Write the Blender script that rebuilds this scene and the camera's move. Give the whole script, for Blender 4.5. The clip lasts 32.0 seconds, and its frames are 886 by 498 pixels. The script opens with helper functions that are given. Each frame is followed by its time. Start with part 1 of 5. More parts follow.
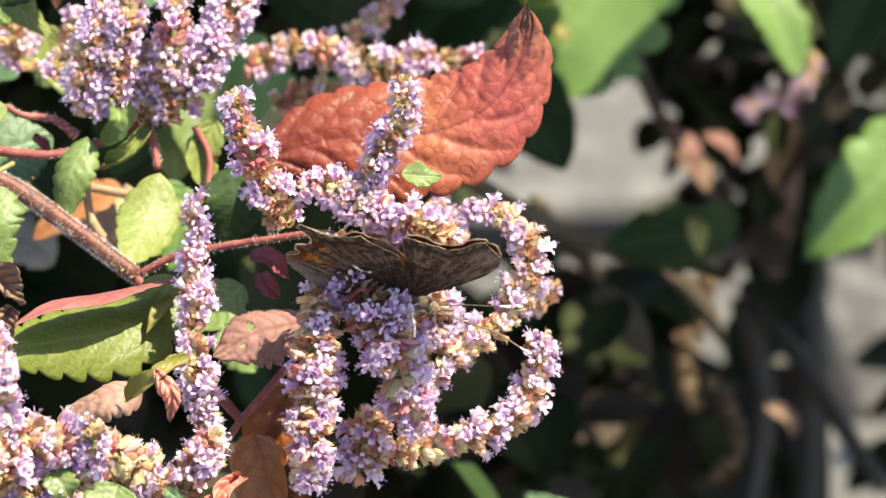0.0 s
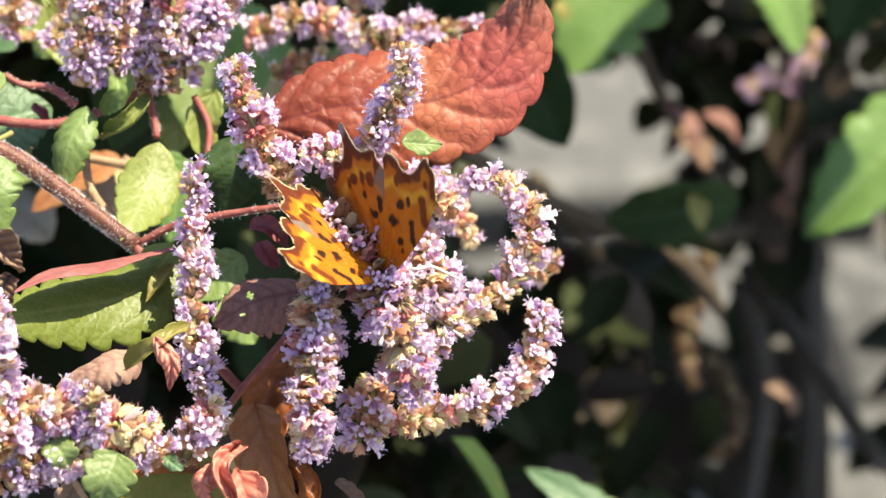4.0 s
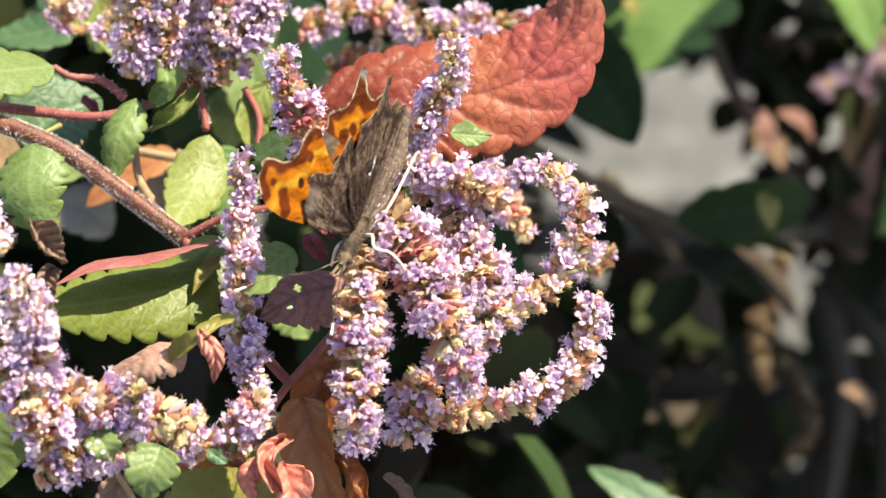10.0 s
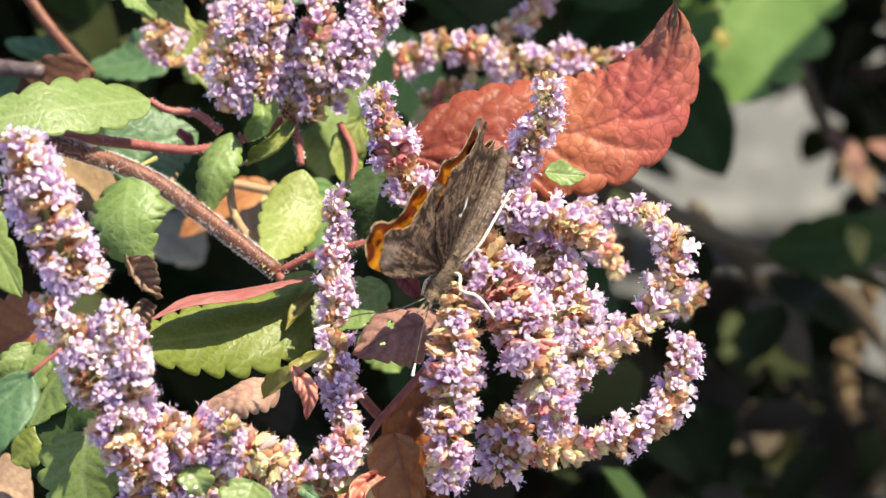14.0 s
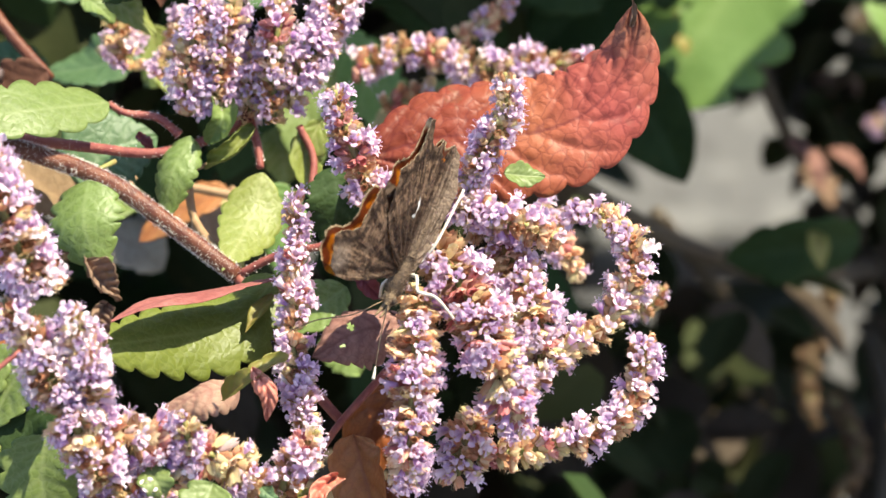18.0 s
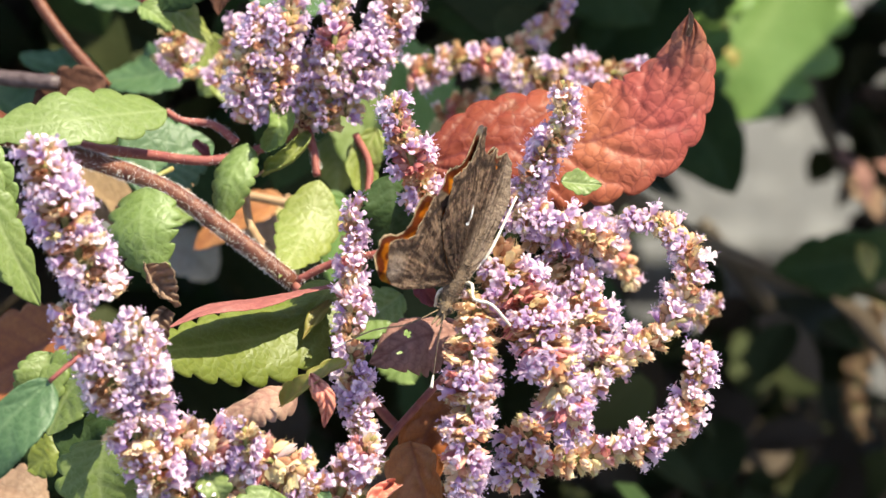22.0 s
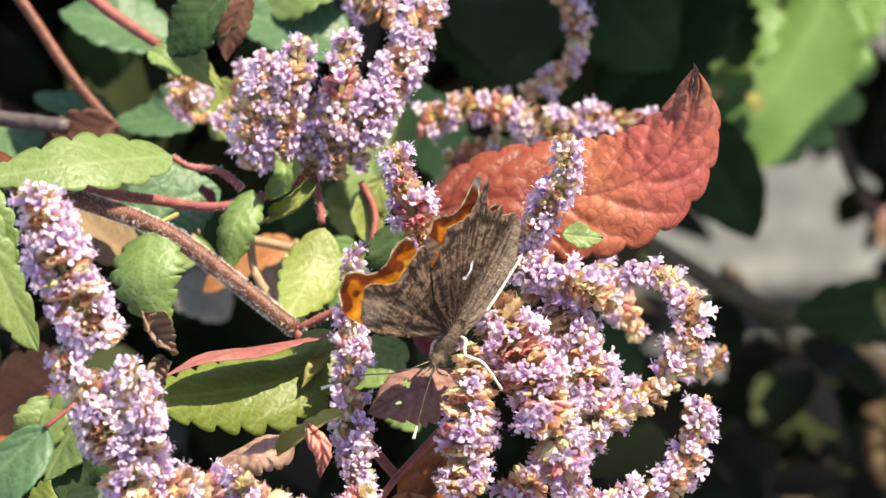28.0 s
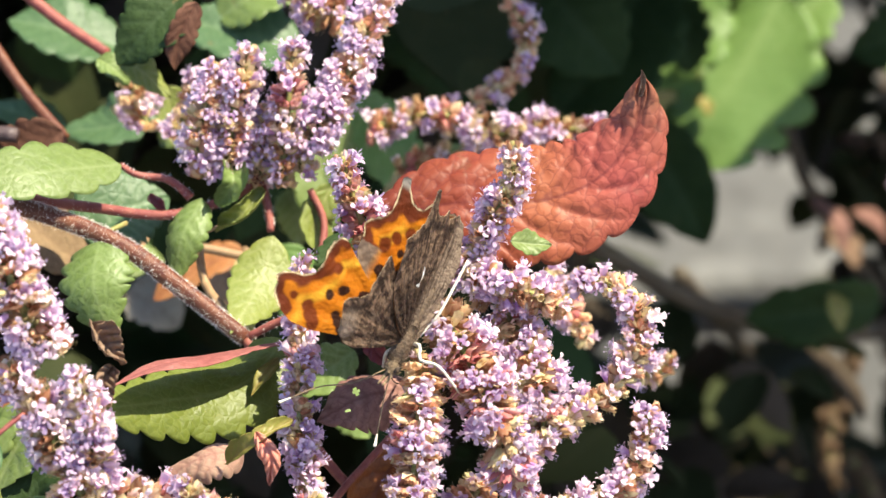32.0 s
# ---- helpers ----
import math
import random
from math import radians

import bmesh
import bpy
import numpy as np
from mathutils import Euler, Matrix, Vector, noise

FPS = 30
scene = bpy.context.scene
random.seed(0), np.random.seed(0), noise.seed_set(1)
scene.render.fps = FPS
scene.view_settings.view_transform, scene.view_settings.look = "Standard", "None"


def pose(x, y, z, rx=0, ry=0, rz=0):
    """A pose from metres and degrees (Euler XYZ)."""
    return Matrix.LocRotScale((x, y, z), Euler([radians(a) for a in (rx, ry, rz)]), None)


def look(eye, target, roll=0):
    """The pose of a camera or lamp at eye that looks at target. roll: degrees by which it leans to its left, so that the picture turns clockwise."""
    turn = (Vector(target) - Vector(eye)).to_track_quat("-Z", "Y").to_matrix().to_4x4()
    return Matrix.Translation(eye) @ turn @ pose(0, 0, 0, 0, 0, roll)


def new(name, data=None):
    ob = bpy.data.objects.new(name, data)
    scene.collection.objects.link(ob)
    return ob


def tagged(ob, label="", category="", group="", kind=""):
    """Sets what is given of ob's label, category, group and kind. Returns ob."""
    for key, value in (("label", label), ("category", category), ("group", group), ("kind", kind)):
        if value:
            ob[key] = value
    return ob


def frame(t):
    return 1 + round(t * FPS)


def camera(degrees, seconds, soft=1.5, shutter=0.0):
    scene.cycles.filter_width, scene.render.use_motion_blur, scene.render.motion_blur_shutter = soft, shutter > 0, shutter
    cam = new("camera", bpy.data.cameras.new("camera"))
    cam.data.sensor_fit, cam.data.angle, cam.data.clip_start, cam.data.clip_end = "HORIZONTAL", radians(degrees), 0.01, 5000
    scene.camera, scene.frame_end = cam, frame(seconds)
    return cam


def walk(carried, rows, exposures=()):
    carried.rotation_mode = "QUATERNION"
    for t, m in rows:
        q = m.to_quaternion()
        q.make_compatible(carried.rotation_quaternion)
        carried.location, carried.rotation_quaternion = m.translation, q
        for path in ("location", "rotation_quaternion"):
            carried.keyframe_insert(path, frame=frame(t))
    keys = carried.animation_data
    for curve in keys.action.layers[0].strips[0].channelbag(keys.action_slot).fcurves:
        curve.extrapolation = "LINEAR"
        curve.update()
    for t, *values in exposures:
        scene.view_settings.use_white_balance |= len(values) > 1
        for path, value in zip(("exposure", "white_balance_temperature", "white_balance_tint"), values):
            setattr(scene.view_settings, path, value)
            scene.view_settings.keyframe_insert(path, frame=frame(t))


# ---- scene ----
# Plot frame: X right, Y away from the viewer, Z up the picture plane, in millimetres, origin at the flower cluster.
CLUSTER = Vector((0, 0, 0.55))
PLOT = Matrix.Translation(CLUSTER) @ Matrix.Rotation(radians(-35), 4, "X") @ Matrix.Scale(0.001, 4)


def at(p):
    return PLOT @ Vector(p)


cam = camera(12.0, 32.0)
cam.data.dof.use_dof = True
cam.data.dof.focus_distance = 0.724
cam.data.dof.aperture_fstop = 23.0
walk(cam, [
    (0.0, pose(-0.0134, -0.6057, 0.9786, 55.121, -0.987, -2.552)),
    (0.5, pose(-0.0106, -0.6105, 0.9693, 55.509, -0.751, -2.506)),
    (1.0, pose(-0.0109, -0.6052, 0.9719, 55.002, -0.897, -2.463)),
    (1.5, pose(-0.0175, -0.6047, 0.9755, 54.533, -1.067, -2.830)),
    (2.0, pose(-0.0089, -0.6016, 0.9748, 54.340, -0.813, -2.277)),
    (2.5, pose(-0.0190, -0.6071, 0.9729, 54.595, -0.704, -2.925)),
    (3.0, pose(-0.0060, -0.6025, 0.9747, 54.303, -0.971, -2.084)),
    (3.5, pose(-0.0179, -0.6058, 0.9726, 54.692, -1.070, -2.886)),
    (5.5, pose(0.0072, -0.6066, 0.9719, 55.603, -0.621, -1.036)),
    (5.9, pose(0.0041, -0.6054, 0.9727, 55.356, -0.486, -1.351)),
    (6.0, pose(0.0033, -0.6051, 0.9729, 55.299, -0.380, -1.431)),
    (6.3, pose(-0.0009, -0.6078, 0.9715, 55.522, -0.417, -1.419)),
    (6.4, pose(-0.0023, -0.6088, 0.9709, 55.553, -0.380, -1.477)),
    (6.5, pose(-0.0037, -0.6097, 0.9704, 55.500, -0.250, -1.552)),
    (7.0, pose(-0.0016, -0.6013, 0.9770, 54.864, -0.626, -0.654)),
    (7.1, pose(-0.0022, -0.6025, 0.9749, 55.117, -0.448, -0.734)),
    (7.5, pose(-0.0049, -0.6072, 0.9667, 55.845, 0.171, -1.252)),
    (8.0, pose(-0.0064, -0.6056, 0.9679, 55.796, -0.237, -1.168)),
    (8.3, pose(0.0000, -0.6030, 0.9713, 55.342, -0.230, -0.638)),
    (8.5, pose(0.0043, -0.6012, 0.9736, 55.123, -0.123, -0.238)),
    (9.0, pose(-0.0057, -0.6064, 0.9642, 55.626, -0.145, -1.138)),
    (9.5, pose(-0.0019, -0.6021, 0.9685, 55.027, -0.226, -0.981)),
    (10.0, pose(-0.0013, -0.6035, 0.9649, 55.347, -0.050, -1.251)),
    (10.5, pose(-0.0077, -0.6002, 0.9723, 55.430, -0.421, -1.211)),
    (11.0, pose(-0.0100, -0.6025, 0.9705, 55.900, -0.437, -1.315)),
    (11.5, pose(-0.0069, -0.6048, 0.9693, 55.741, -0.169, -1.006)),
    (12.0, pose(-0.0126, -0.6006, 0.9747, 55.014, -0.607, -1.066)),
    (12.5, pose(-0.0038, -0.6024, 0.9692, 55.409, 0.225, -0.539)),
    (12.7, pose(-0.0049, -0.6029, 0.9681, 55.453, 0.185, -0.417)),
    (13.0, pose(-0.0067, -0.6036, 0.9663, 55.603, 0.399, -0.167)),
    (13.5, pose(-0.0074, -0.6010, 0.9726, 55.226, 0.029, 0.106)),
    (14.0, pose(-0.0041, -0.6020, 0.9715, 55.370, -0.039, 0.015)),
    (14.5, pose(-0.0112, -0.6059, 0.9675, 55.992, -0.228, -0.725)),
    (16.5, pose(-0.0020, -0.6029, 0.9719, 55.387, -0.370, -0.408)),
    (17.0, pose(-0.0054, -0.6020, 0.9719, 55.209, -0.367, -0.711)),
    (17.5, pose(-0.0045, -0.6030, 0.9688, 55.309, -0.203, -0.824)),
    (18.0, pose(-0.0032, -0.6029, 0.9676, 55.685, -0.136, -0.495)),
    (18.5, pose(0.0035, -0.6034, 0.9699, 55.897, -0.020, 0.107)),
    (19.0, pose(-0.0021, -0.6075, 0.9658, 56.483, -0.102, -0.077)),
    (19.5, pose(-0.0016, -0.5993, 0.9763, 55.615, -0.562, 0.236)),
    (20.0, pose(0.0055, -0.6072, 0.9692, 56.219, 0.075, 0.290)),
    (20.5, pose(0.0177, -0.6059, 0.9704, 56.271, 0.343, 1.285)),
    (20.9, pose(0.0113, -0.6047, 0.9732, 56.056, 0.020, 1.391)),
    (21.0, pose(0.0097, -0.6044, 0.9739, 55.930, -0.171, 1.478)),
    (21.5, pose(0.0097, -0.5959, 0.9786, 55.241, 0.349, 1.338)),
    (22.0, pose(-0.0083, -0.6060, 0.9673, 55.942, -0.073, -0.086)),
    (22.5, pose(0.0090, -0.6007, 0.9752, 55.147, 0.434, 1.039)),
    (23.0, pose(0.0000, -0.5996, 0.9773, 54.970, 0.146, 0.992)),
    (23.5, pose(0.0125, -0.6105, 0.9638, 56.073, 0.876, 1.397)),
    (24.0, pose(0.0141, -0.6043, 0.9726, 55.272, 0.433, 1.813)),
    (24.5, pose(0.0163, -0.6045, 0.9728, 55.569, 0.474, 1.923)),
    (25.0, pose(0.0133, -0.6057, 0.9681, 56.094, 0.574, 1.547)),
    (25.5, pose(0.0044, -0.5994, 0.9782, 55.507, 0.090, 0.939)),
    (27.5, pose(0.0230, -0.5971, 0.9837, 55.236, 0.073, 2.473)),
    (28.0, pose(0.0042, -0.6028, 0.9734, 56.102, -0.222, 1.217)),
    (28.5, pose(0.0130, -0.6031, 0.9739, 55.598, 0.050, 1.356)),
    (29.0, pose(0.0092, -0.5961, 0.9818, 54.582, -0.736, 1.144)),
    (29.5, pose(0.0074, -0.6047, 0.9689, 55.619, -0.178, 0.319)),
    (30.0, pose(0.0077, -0.6033, 0.9733, 55.469, -0.374, 0.390)),
    (30.5, pose(0.0079, -0.5996, 0.9782, 55.369, -0.600, 0.563)),
    (31.0, pose(0.0056, -0.6038, 0.9745, 56.088, -0.197, 0.297)),
    (31.5, pose(-0.0013, -0.5909, 0.9922, 54.705, -1.322, 0.558)),
    (32.0, pose(0.0066, -0.6024, 0.9749, 56.094, -0.267, 0.631)),
], exposures=[(0.0, 1.48), (3.5, 1.46), (6.0, 1.38), (13.0, 1.34), (32.0, 1.32)])

# ---- light ----
SUN_SIDE = Vector((0.44, -0.47, 0.77)).normalized()
SUN_FROM = (PLOT.to_3x3() @ SUN_SIDE).normalized()
world = bpy.data.worlds.new("sky")
scene.world = world
world.use_nodes = True
sky = world.node_tree.nodes.new("ShaderNodeTexSky")
sky.sky_type, sky.sun_disc = "NISHITA", False
sky.sun_elevation = math.asin(SUN_FROM.z)
sky.sun_rotation = math.atan2(SUN_FROM.x, SUN_FROM.y)
world.node_tree.nodes["Background"].inputs["Strength"].default_value = 0.135
world.node_tree.links.new(sky.outputs[0], world.node_tree.nodes["Background"].inputs["Color"])
lamp = bpy.data.lights.new("sun", "SUN")
lamp.energy, lamp.angle, lamp.color = 5.0, radians(0.53), (1.0, 0.945, 0.715)
sun = new("sun", lamp)
sun.matrix_world = look(SUN_FROM * 5, (0, 0, 0))

# ---- materials ----


def material(name, rough=0.5, spec=0.3):
    m = bpy.data.materials.new(name)
    m.use_nodes = True
    t = m.node_tree
    b = t.nodes["Principled BSDF"]
    b.inputs["Roughness"].default_value = rough
    b.inputs["Specular IOR Level"].default_value = spec
    return m, t, b


def ramp(t, source, stops):
    n = t.nodes.new("ShaderNodeValToRGB")
    while len(n.color_ramp.elements) < len(stops):
        n.color_ramp.elements.new(0.5)
    for e, (x, c) in zip(n.color_ramp.elements, stops):
        e.position, e.color = x, (*c, 1)
    t.links.new(source, n.inputs[0])
    return n.outputs[0]


def grain(t, scale, detail=3.0, coords="Object"):
    c = t.nodes.new("ShaderNodeTexCoord")
    n = t.nodes.new("ShaderNodeTexNoise")
    n.inputs["Scale"].default_value, n.inputs["Detail"].default_value = scale, detail
    t.links.new(c.outputs[coords], n.inputs["Vector"])
    return n.outputs["Fac"]


def mixed(t, fac, a, b, how="MIX"):
    n = t.nodes.new("ShaderNodeMix")
    n.data_type, n.blend_type = "RGBA", how
    for socket, value in ((n.inputs[0], fac), (n.inputs[6], a), (n.inputs[7], b)):
        if isinstance(value, (int, float)):
            socket.default_value = value
        elif isinstance(value, tuple):
            socket.default_value = (*value, 1)
        else:
            t.links.new(value, socket)
    return n.outputs[2]


def bump(t, b, height, strength, distance=0.0003):
    n = t.nodes.new("ShaderNodeBump")
    n.inputs["Strength"].default_value, n.inputs["Distance"].default_value = strength, distance
    t.links.new(height, n.inputs["Height"])
    t.links.new(n.outputs[0], b.inputs["Normal"])


def thin(t, b, colour, share):
    """Lets light through a thin sheet: a translucent share in the sheet's own colour."""
    out = t.nodes["Material Output"]
    tr = t.nodes.new("ShaderNodeBsdfTranslucent")
    mx = t.nodes.new("ShaderNodeMixShader")
    mx.inputs[0].default_value = share
    t.links.new(colour, tr.inputs["Color"])
    t.links.new(b.outputs[0], mx.inputs[1])
    t.links.new(tr.outputs[0], mx.inputs[2])
    t.links.new(mx.outputs[0], out.inputs["Surface"])


def chance(t):
    return t.nodes.new("ShaderNodeObjectInfo").outputs["Random"]


def leaf_material(name, main, second, vein, spots=(0.2, 0.12, 0.05), spot_at=0.72, share=0.3, rough=0.45, spec=0.35, net=620, crinkle=0.22, along=None, web=0.35):
    """A leaf blade: two tones in patches, pale veins by the leaf's own length and width, brown specks."""
    m, t, b = material(name, rough, spec)
    base = mixed(t, ramp(t, grain(t, 90, 4), [(0.35, (0, 0, 0)), (0.68, (1, 1, 1))]), main, second)
    base = mixed(t, ramp(t, grain(t, 900, 2), [(0.3, (0, 0, 0)), (0.8, (0.5, 0.5, 0.5))]), base, tuple(c * 0.6 for c in main))
    base = mixed(t, ramp(t, grain(t, 260, 3), [(spot_at, (0, 0, 0)), (spot_at + 0.05, (0.8, 0.8, 0.8))]), base, spots)
    if along:
        f = t.nodes.new("ShaderNodeAttribute")
        f.attribute_name = "along"
        base = mixed(t, 0.62, base, ramp(t, f.outputs["Fac"], along))
    a = t.nodes.new("ShaderNodeAttribute")
    a.attribute_name = "vein"
    x = t.nodes.new("ShaderNodeTexCoord")
    cells = t.nodes.new("ShaderNodeTexVoronoi")
    cells.feature = "DISTANCE_TO_EDGE"
    cells.inputs["Scale"].default_value = net
    warp = mixed(t, 0.0016, x.outputs["Object"], grain(t, 500, 2))
    t.links.new(warp, cells.inputs["Vector"])
    lines = ramp(t, cells.outputs["Distance"], [(0.0, (1, 1, 1)), (0.07, (0, 0, 0))])
    base = mixed(t, mixed(t, 1.0, lines, (web, web, web), "MULTIPLY"), base, vein)
    base = mixed(t, a.outputs["Fac"], base, vein)
    t.links.new(base, b.inputs["Base Color"])
    puff = ramp(t, cells.outputs["Distance"], [(0.0, (0, 0, 0)), (0.35, (1, 1, 1))])
    height = mixed(t, 0.25, puff, grain(t, 1500, 3))
    bump(t, b, height, crinkle, 0.0004)
    thin(t, b, base, share)
    return m


GREEN = leaf_material("green_leaf", (0.145, 0.205, 0.050), (0.180, 0.245, 0.066), (0.25, 0.31, 0.12), (0.15, 0.09, 0.03), 0.70, net=600, crinkle=0.25)
OLIVE = leaf_material("olive_green_leaf", (0.150, 0.180, 0.024), (0.175, 0.200, 0.032), (0.24, 0.26, 0.07), (0.18, 0.12, 0.03), 0.68, share=0.38, net=560, crinkle=0.25)
LIME = leaf_material("yellow_green_leaf", (0.225, 0.250, 0.050), (0.195, 0.235, 0.054), (0.31, 0.32, 0.13), (0.22, 0.15, 0.05), 0.70, crinkle=0.2)
STRAW = leaf_material("straw_leaf", (0.36, 0.31, 0.13), (0.42, 0.36, 0.18), (0.30, 0.22, 0.10), share=0.2)
PALE = leaf_material("pale_green_leaf", (0.148, 0.200, 0.048), (0.170, 0.218, 0.062), (0.24, 0.28, 0.115), (0.17, 0.11, 0.04), 0.72, crinkle=0.2)
BLUISH = leaf_material("blue_green_leaf", (0.068, 0.128, 0.052), (0.088, 0.155, 0.068), (0.14, 0.21, 0.10))
# red leaf's base stops: brown-orange, darkened further for the shade on that half
RED = leaf_material("red_leaf", (0.245, 0.034, 0.034), (0.265, 0.062, 0.032), (0.10, 0.014, 0.014), (0.17, 0.085, 0.055), 0.62, 0.16, 0.5, 0.26, net=430, crinkle=0.32, web=0.46, along=[(0.0, (0.11, 0.020, 0.009)), (0.3, (0.20, 0.045, 0.013)), (0.5, (0.35, 0.115, 0.045)), (0.7, (0.33, 0.072, 0.056)), (0.84, (0.34, 0.095, 0.065)), (0.92, (0.29, 0.13, 0.075)), (1.0, (0.14, 0.055, 0.03))])
RUST = leaf_material("rust_leaf", (0.26, 0.075, 0.022), (0.38, 0.14, 0.04), (0.16, 0.04, 0.02), share=0.25)
OCHRE = leaf_material("ochre_leaf", (0.46, 0.22, 0.09), (0.40, 0.15, 0.05), (0.24, 0.08, 0.04), share=0.25)
SALMON = leaf_material("salmon_leaf", (0.66, 0.23, 0.16), (0.70, 0.33, 0.22), (0.42, 0.08, 0.07), share=0.2)
BROWN = leaf_material("dry_leaf", (0.235, 0.145, 0.095), (0.34, 0.23, 0.16), (0.18, 0.10, 0.065), share=0.15, rough=0.7, spec=0.15)
COCOA = leaf_material("cocoa_dry_leaf", (0.26, 0.13, 0.105), (0.38, 0.21, 0.18), (0.12, 0.05, 0.04), share=0.12, rough=0.7, spec=0.15)
ROSE = leaf_material("rose_leaf_margin", (0.27, 0.085, 0.075), (0.34, 0.13, 0.11), (0.17, 0.045, 0.045), share=0.15, rough=0.65, spec=0.2)
PINKDRY = leaf_material("pink_dry_leaf", (0.40, 0.26, 0.18), (0.34, 0.18, 0.14), (0.24, 0.10, 0.085), share=0.15, rough=0.65, spec=0.2)
# pale grey-tan of a sunlit ground patch, given to a leaf shape
GREYTAN = leaf_material("sunlit_ground_tan", (0.34, 0.29, 0.23), (0.42, 0.37, 0.30), (0.28, 0.22, 0.17), share=0.2, rough=0.7, spec=0.15)
BUFF = leaf_material("buff_leaf", (0.24, 0.155, 0.085), (0.29, 0.19, 0.11), (0.18, 0.11, 0.06), share=0.2, rough=0.7, spec=0.15)
YELLOW = leaf_material("yellow_leaf", (0.27, 0.24, 0.045), (0.24, 0.23, 0.045), (0.30, 0.20, 0.07), crinkle=0.2)
# SHADE, and DUSK below: leaf colours darkened to stand in for shade
SHADE = leaf_material("shaded_green_leaf", (0.024, 0.044, 0.013), (0.036, 0.060, 0.018), (0.045, 0.07, 0.03), share=0.12, rough=0.65, spec=0.12)
MIDGREEN = leaf_material("mid_green_leaf", (0.130, 0.225, 0.055), (0.158, 0.255, 0.070), (0.20, 0.29, 0.095))
DUSK = leaf_material("shaded_dim_leaf", (0.026, 0.034, 0.012), (0.040, 0.044, 0.017), (0.044, 0.046, 0.020), share=0.12, rough=0.7, spec=0.1)
DRYDARK = leaf_material("dark_dry_leaf", (0.10, 0.045, 0.03), (0.16, 0.075, 0.05), (0.07, 0.03, 0.02), share=0.12, rough=0.7, spec=0.12)
MAROON = leaf_material("maroon_leaf", (0.20, 0.035, 0.045), (0.26, 0.06, 0.07), (0.14, 0.03, 0.03), share=0.15)


def stem_material(name, a, b2, scale=500):
    m, t, b = material(name, 0.5, 0.3)
    c = mixed(t, ramp(t, grain(t, scale, 4), [(0.35, (0, 0, 0)), (0.7, (1, 1, 1))]), a, b2)
    t.links.new(c, b.inputs["Base Color"])
    bump(t, b, grain(t, scale * 4, 3), 0.5)
    return m


STEM = stem_material("red_brown_stem", (0.092, 0.026, 0.016), (0.165, 0.058, 0.030))
PETIOLE = stem_material("maroon_stalk", (0.20, 0.05, 0.045), (0.29, 0.095, 0.07))
TAN = stem_material("tan_stem", (0.27, 0.16, 0.085), (0.36, 0.23, 0.13))
TWIG = stem_material("dark_twig", (0.06, 0.045, 0.035), (0.10, 0.075, 0.05))
RACHIS = stem_material("green_stalk", (0.20, 0.22, 0.06), (0.28, 0.18, 0.08))
HAIR, _t, _b = material("pale_hair", 0.4, 0.3)
_b.inputs["Base Color"].default_value = (0.88, 0.80, 0.74, 1)


def floret_material(name, stops, tip, share, rough=0.55):
    """Petals that differ from flower to flower and pale towards their lobes."""
    m, t, b = material(name, rough, 0.25)
    c = ramp(t, chance(t), stops)
    x = t.nodes.new("ShaderNodeTexCoord")
    z = t.nodes.new("ShaderNodeSeparateXYZ")
    t.links.new(x.outputs["Object"], z.inputs[0])
    up = t.nodes.new("ShaderNodeMapRange")
    up.inputs[1].default_value, up.inputs[2].default_value = 0.0009, 0.0026
    t.links.new(z.outputs[2], up.inputs[0])
    c = mixed(t, up.outputs[0], c, tip)
    c = mixed(t, ramp(t, grain(t, 1500, 2), [(0.35, (0, 0, 0)), (0.75, (0.4, 0.4, 0.4))]), c, (0.86, 0.74, 0.86))
    t.links.new(c, b.inputs["Base Color"])
    thin(t, b, c, share)
    return m


COROLLA = floret_material("lilac_petal", [(0.0, (0.38, 0.165, 0.46)), (0.35, (0.54, 0.295, 0.54)), (0.7, (0.73, 0.51, 0.63)), (1.0, (0.96, 0.89, 0.80))], (0.79, 0.62, 0.71), 0.45)
STAMEN, _t, _b = material("stamen", 0.5, 0.2)
_b.inputs["Base Color"].default_value = (0.66, 0.50, 0.72, 1)


def calyx_material(name, stops, dust):
    m, t, b = material(name, 0.6, 0.25)
    g = t.nodes.new("ShaderNodeNewGeometry")
    c = ramp(t, g.outputs["Random Per Island"], stops)
    c = mixed(t, ramp(t, grain(t, 900, 2), [(0.35, (0, 0, 0)), (0.8, (0.55, 0.55, 0.55))]), c, dust)
    t.links.new(c, b.inputs["Base Color"])
    thin(t, b, c, 0.35)
    return m


CALYX = calyx_material("calyx", [(0.0, (0.40, 0.15, 0.085)), (0.22, (0.56, 0.32, 0.17)), (0.48, (0.78, 0.64, 0.37)), (0.74, (0.57, 0.51, 0.25)), (0.9, (0.80, 0.60, 0.48)), (1.0, (0.68, 0.45, 0.56))], (0.54, 0.41, 0.22))
RED_CALYX = calyx_material("reddish_calyx", [(0.0, (0.44, 0.10, 0.12)), (0.35, (0.66, 0.26, 0.24)), (0.65, (0.82, 0.55, 0.36)), (1.0, (0.72, 0.36, 0.40))], (0.62, 0.36, 0.28))

DULL_CALYX = calyx_material("dull_calyx", [(0.0, (0.10, 0.05, 0.03)), (0.5, (0.20, 0.13, 0.075)), (1.0, (0.28, 0.19, 0.11))], (0.18, 0.12, 0.07))
CREAM_CALYX = calyx_material("cream_calyx", [(0.0, (0.60, 0.24, 0.14)), (0.3, (0.82, 0.55, 0.34)), (0.6, (0.90, 0.74, 0.48)), (0.85, (0.74, 0.64, 0.34)), (1.0, (0.88, 0.66, 0.62))], (0.72, 0.52, 0.32))

# ---- mesh helpers ----
PLACE = {}


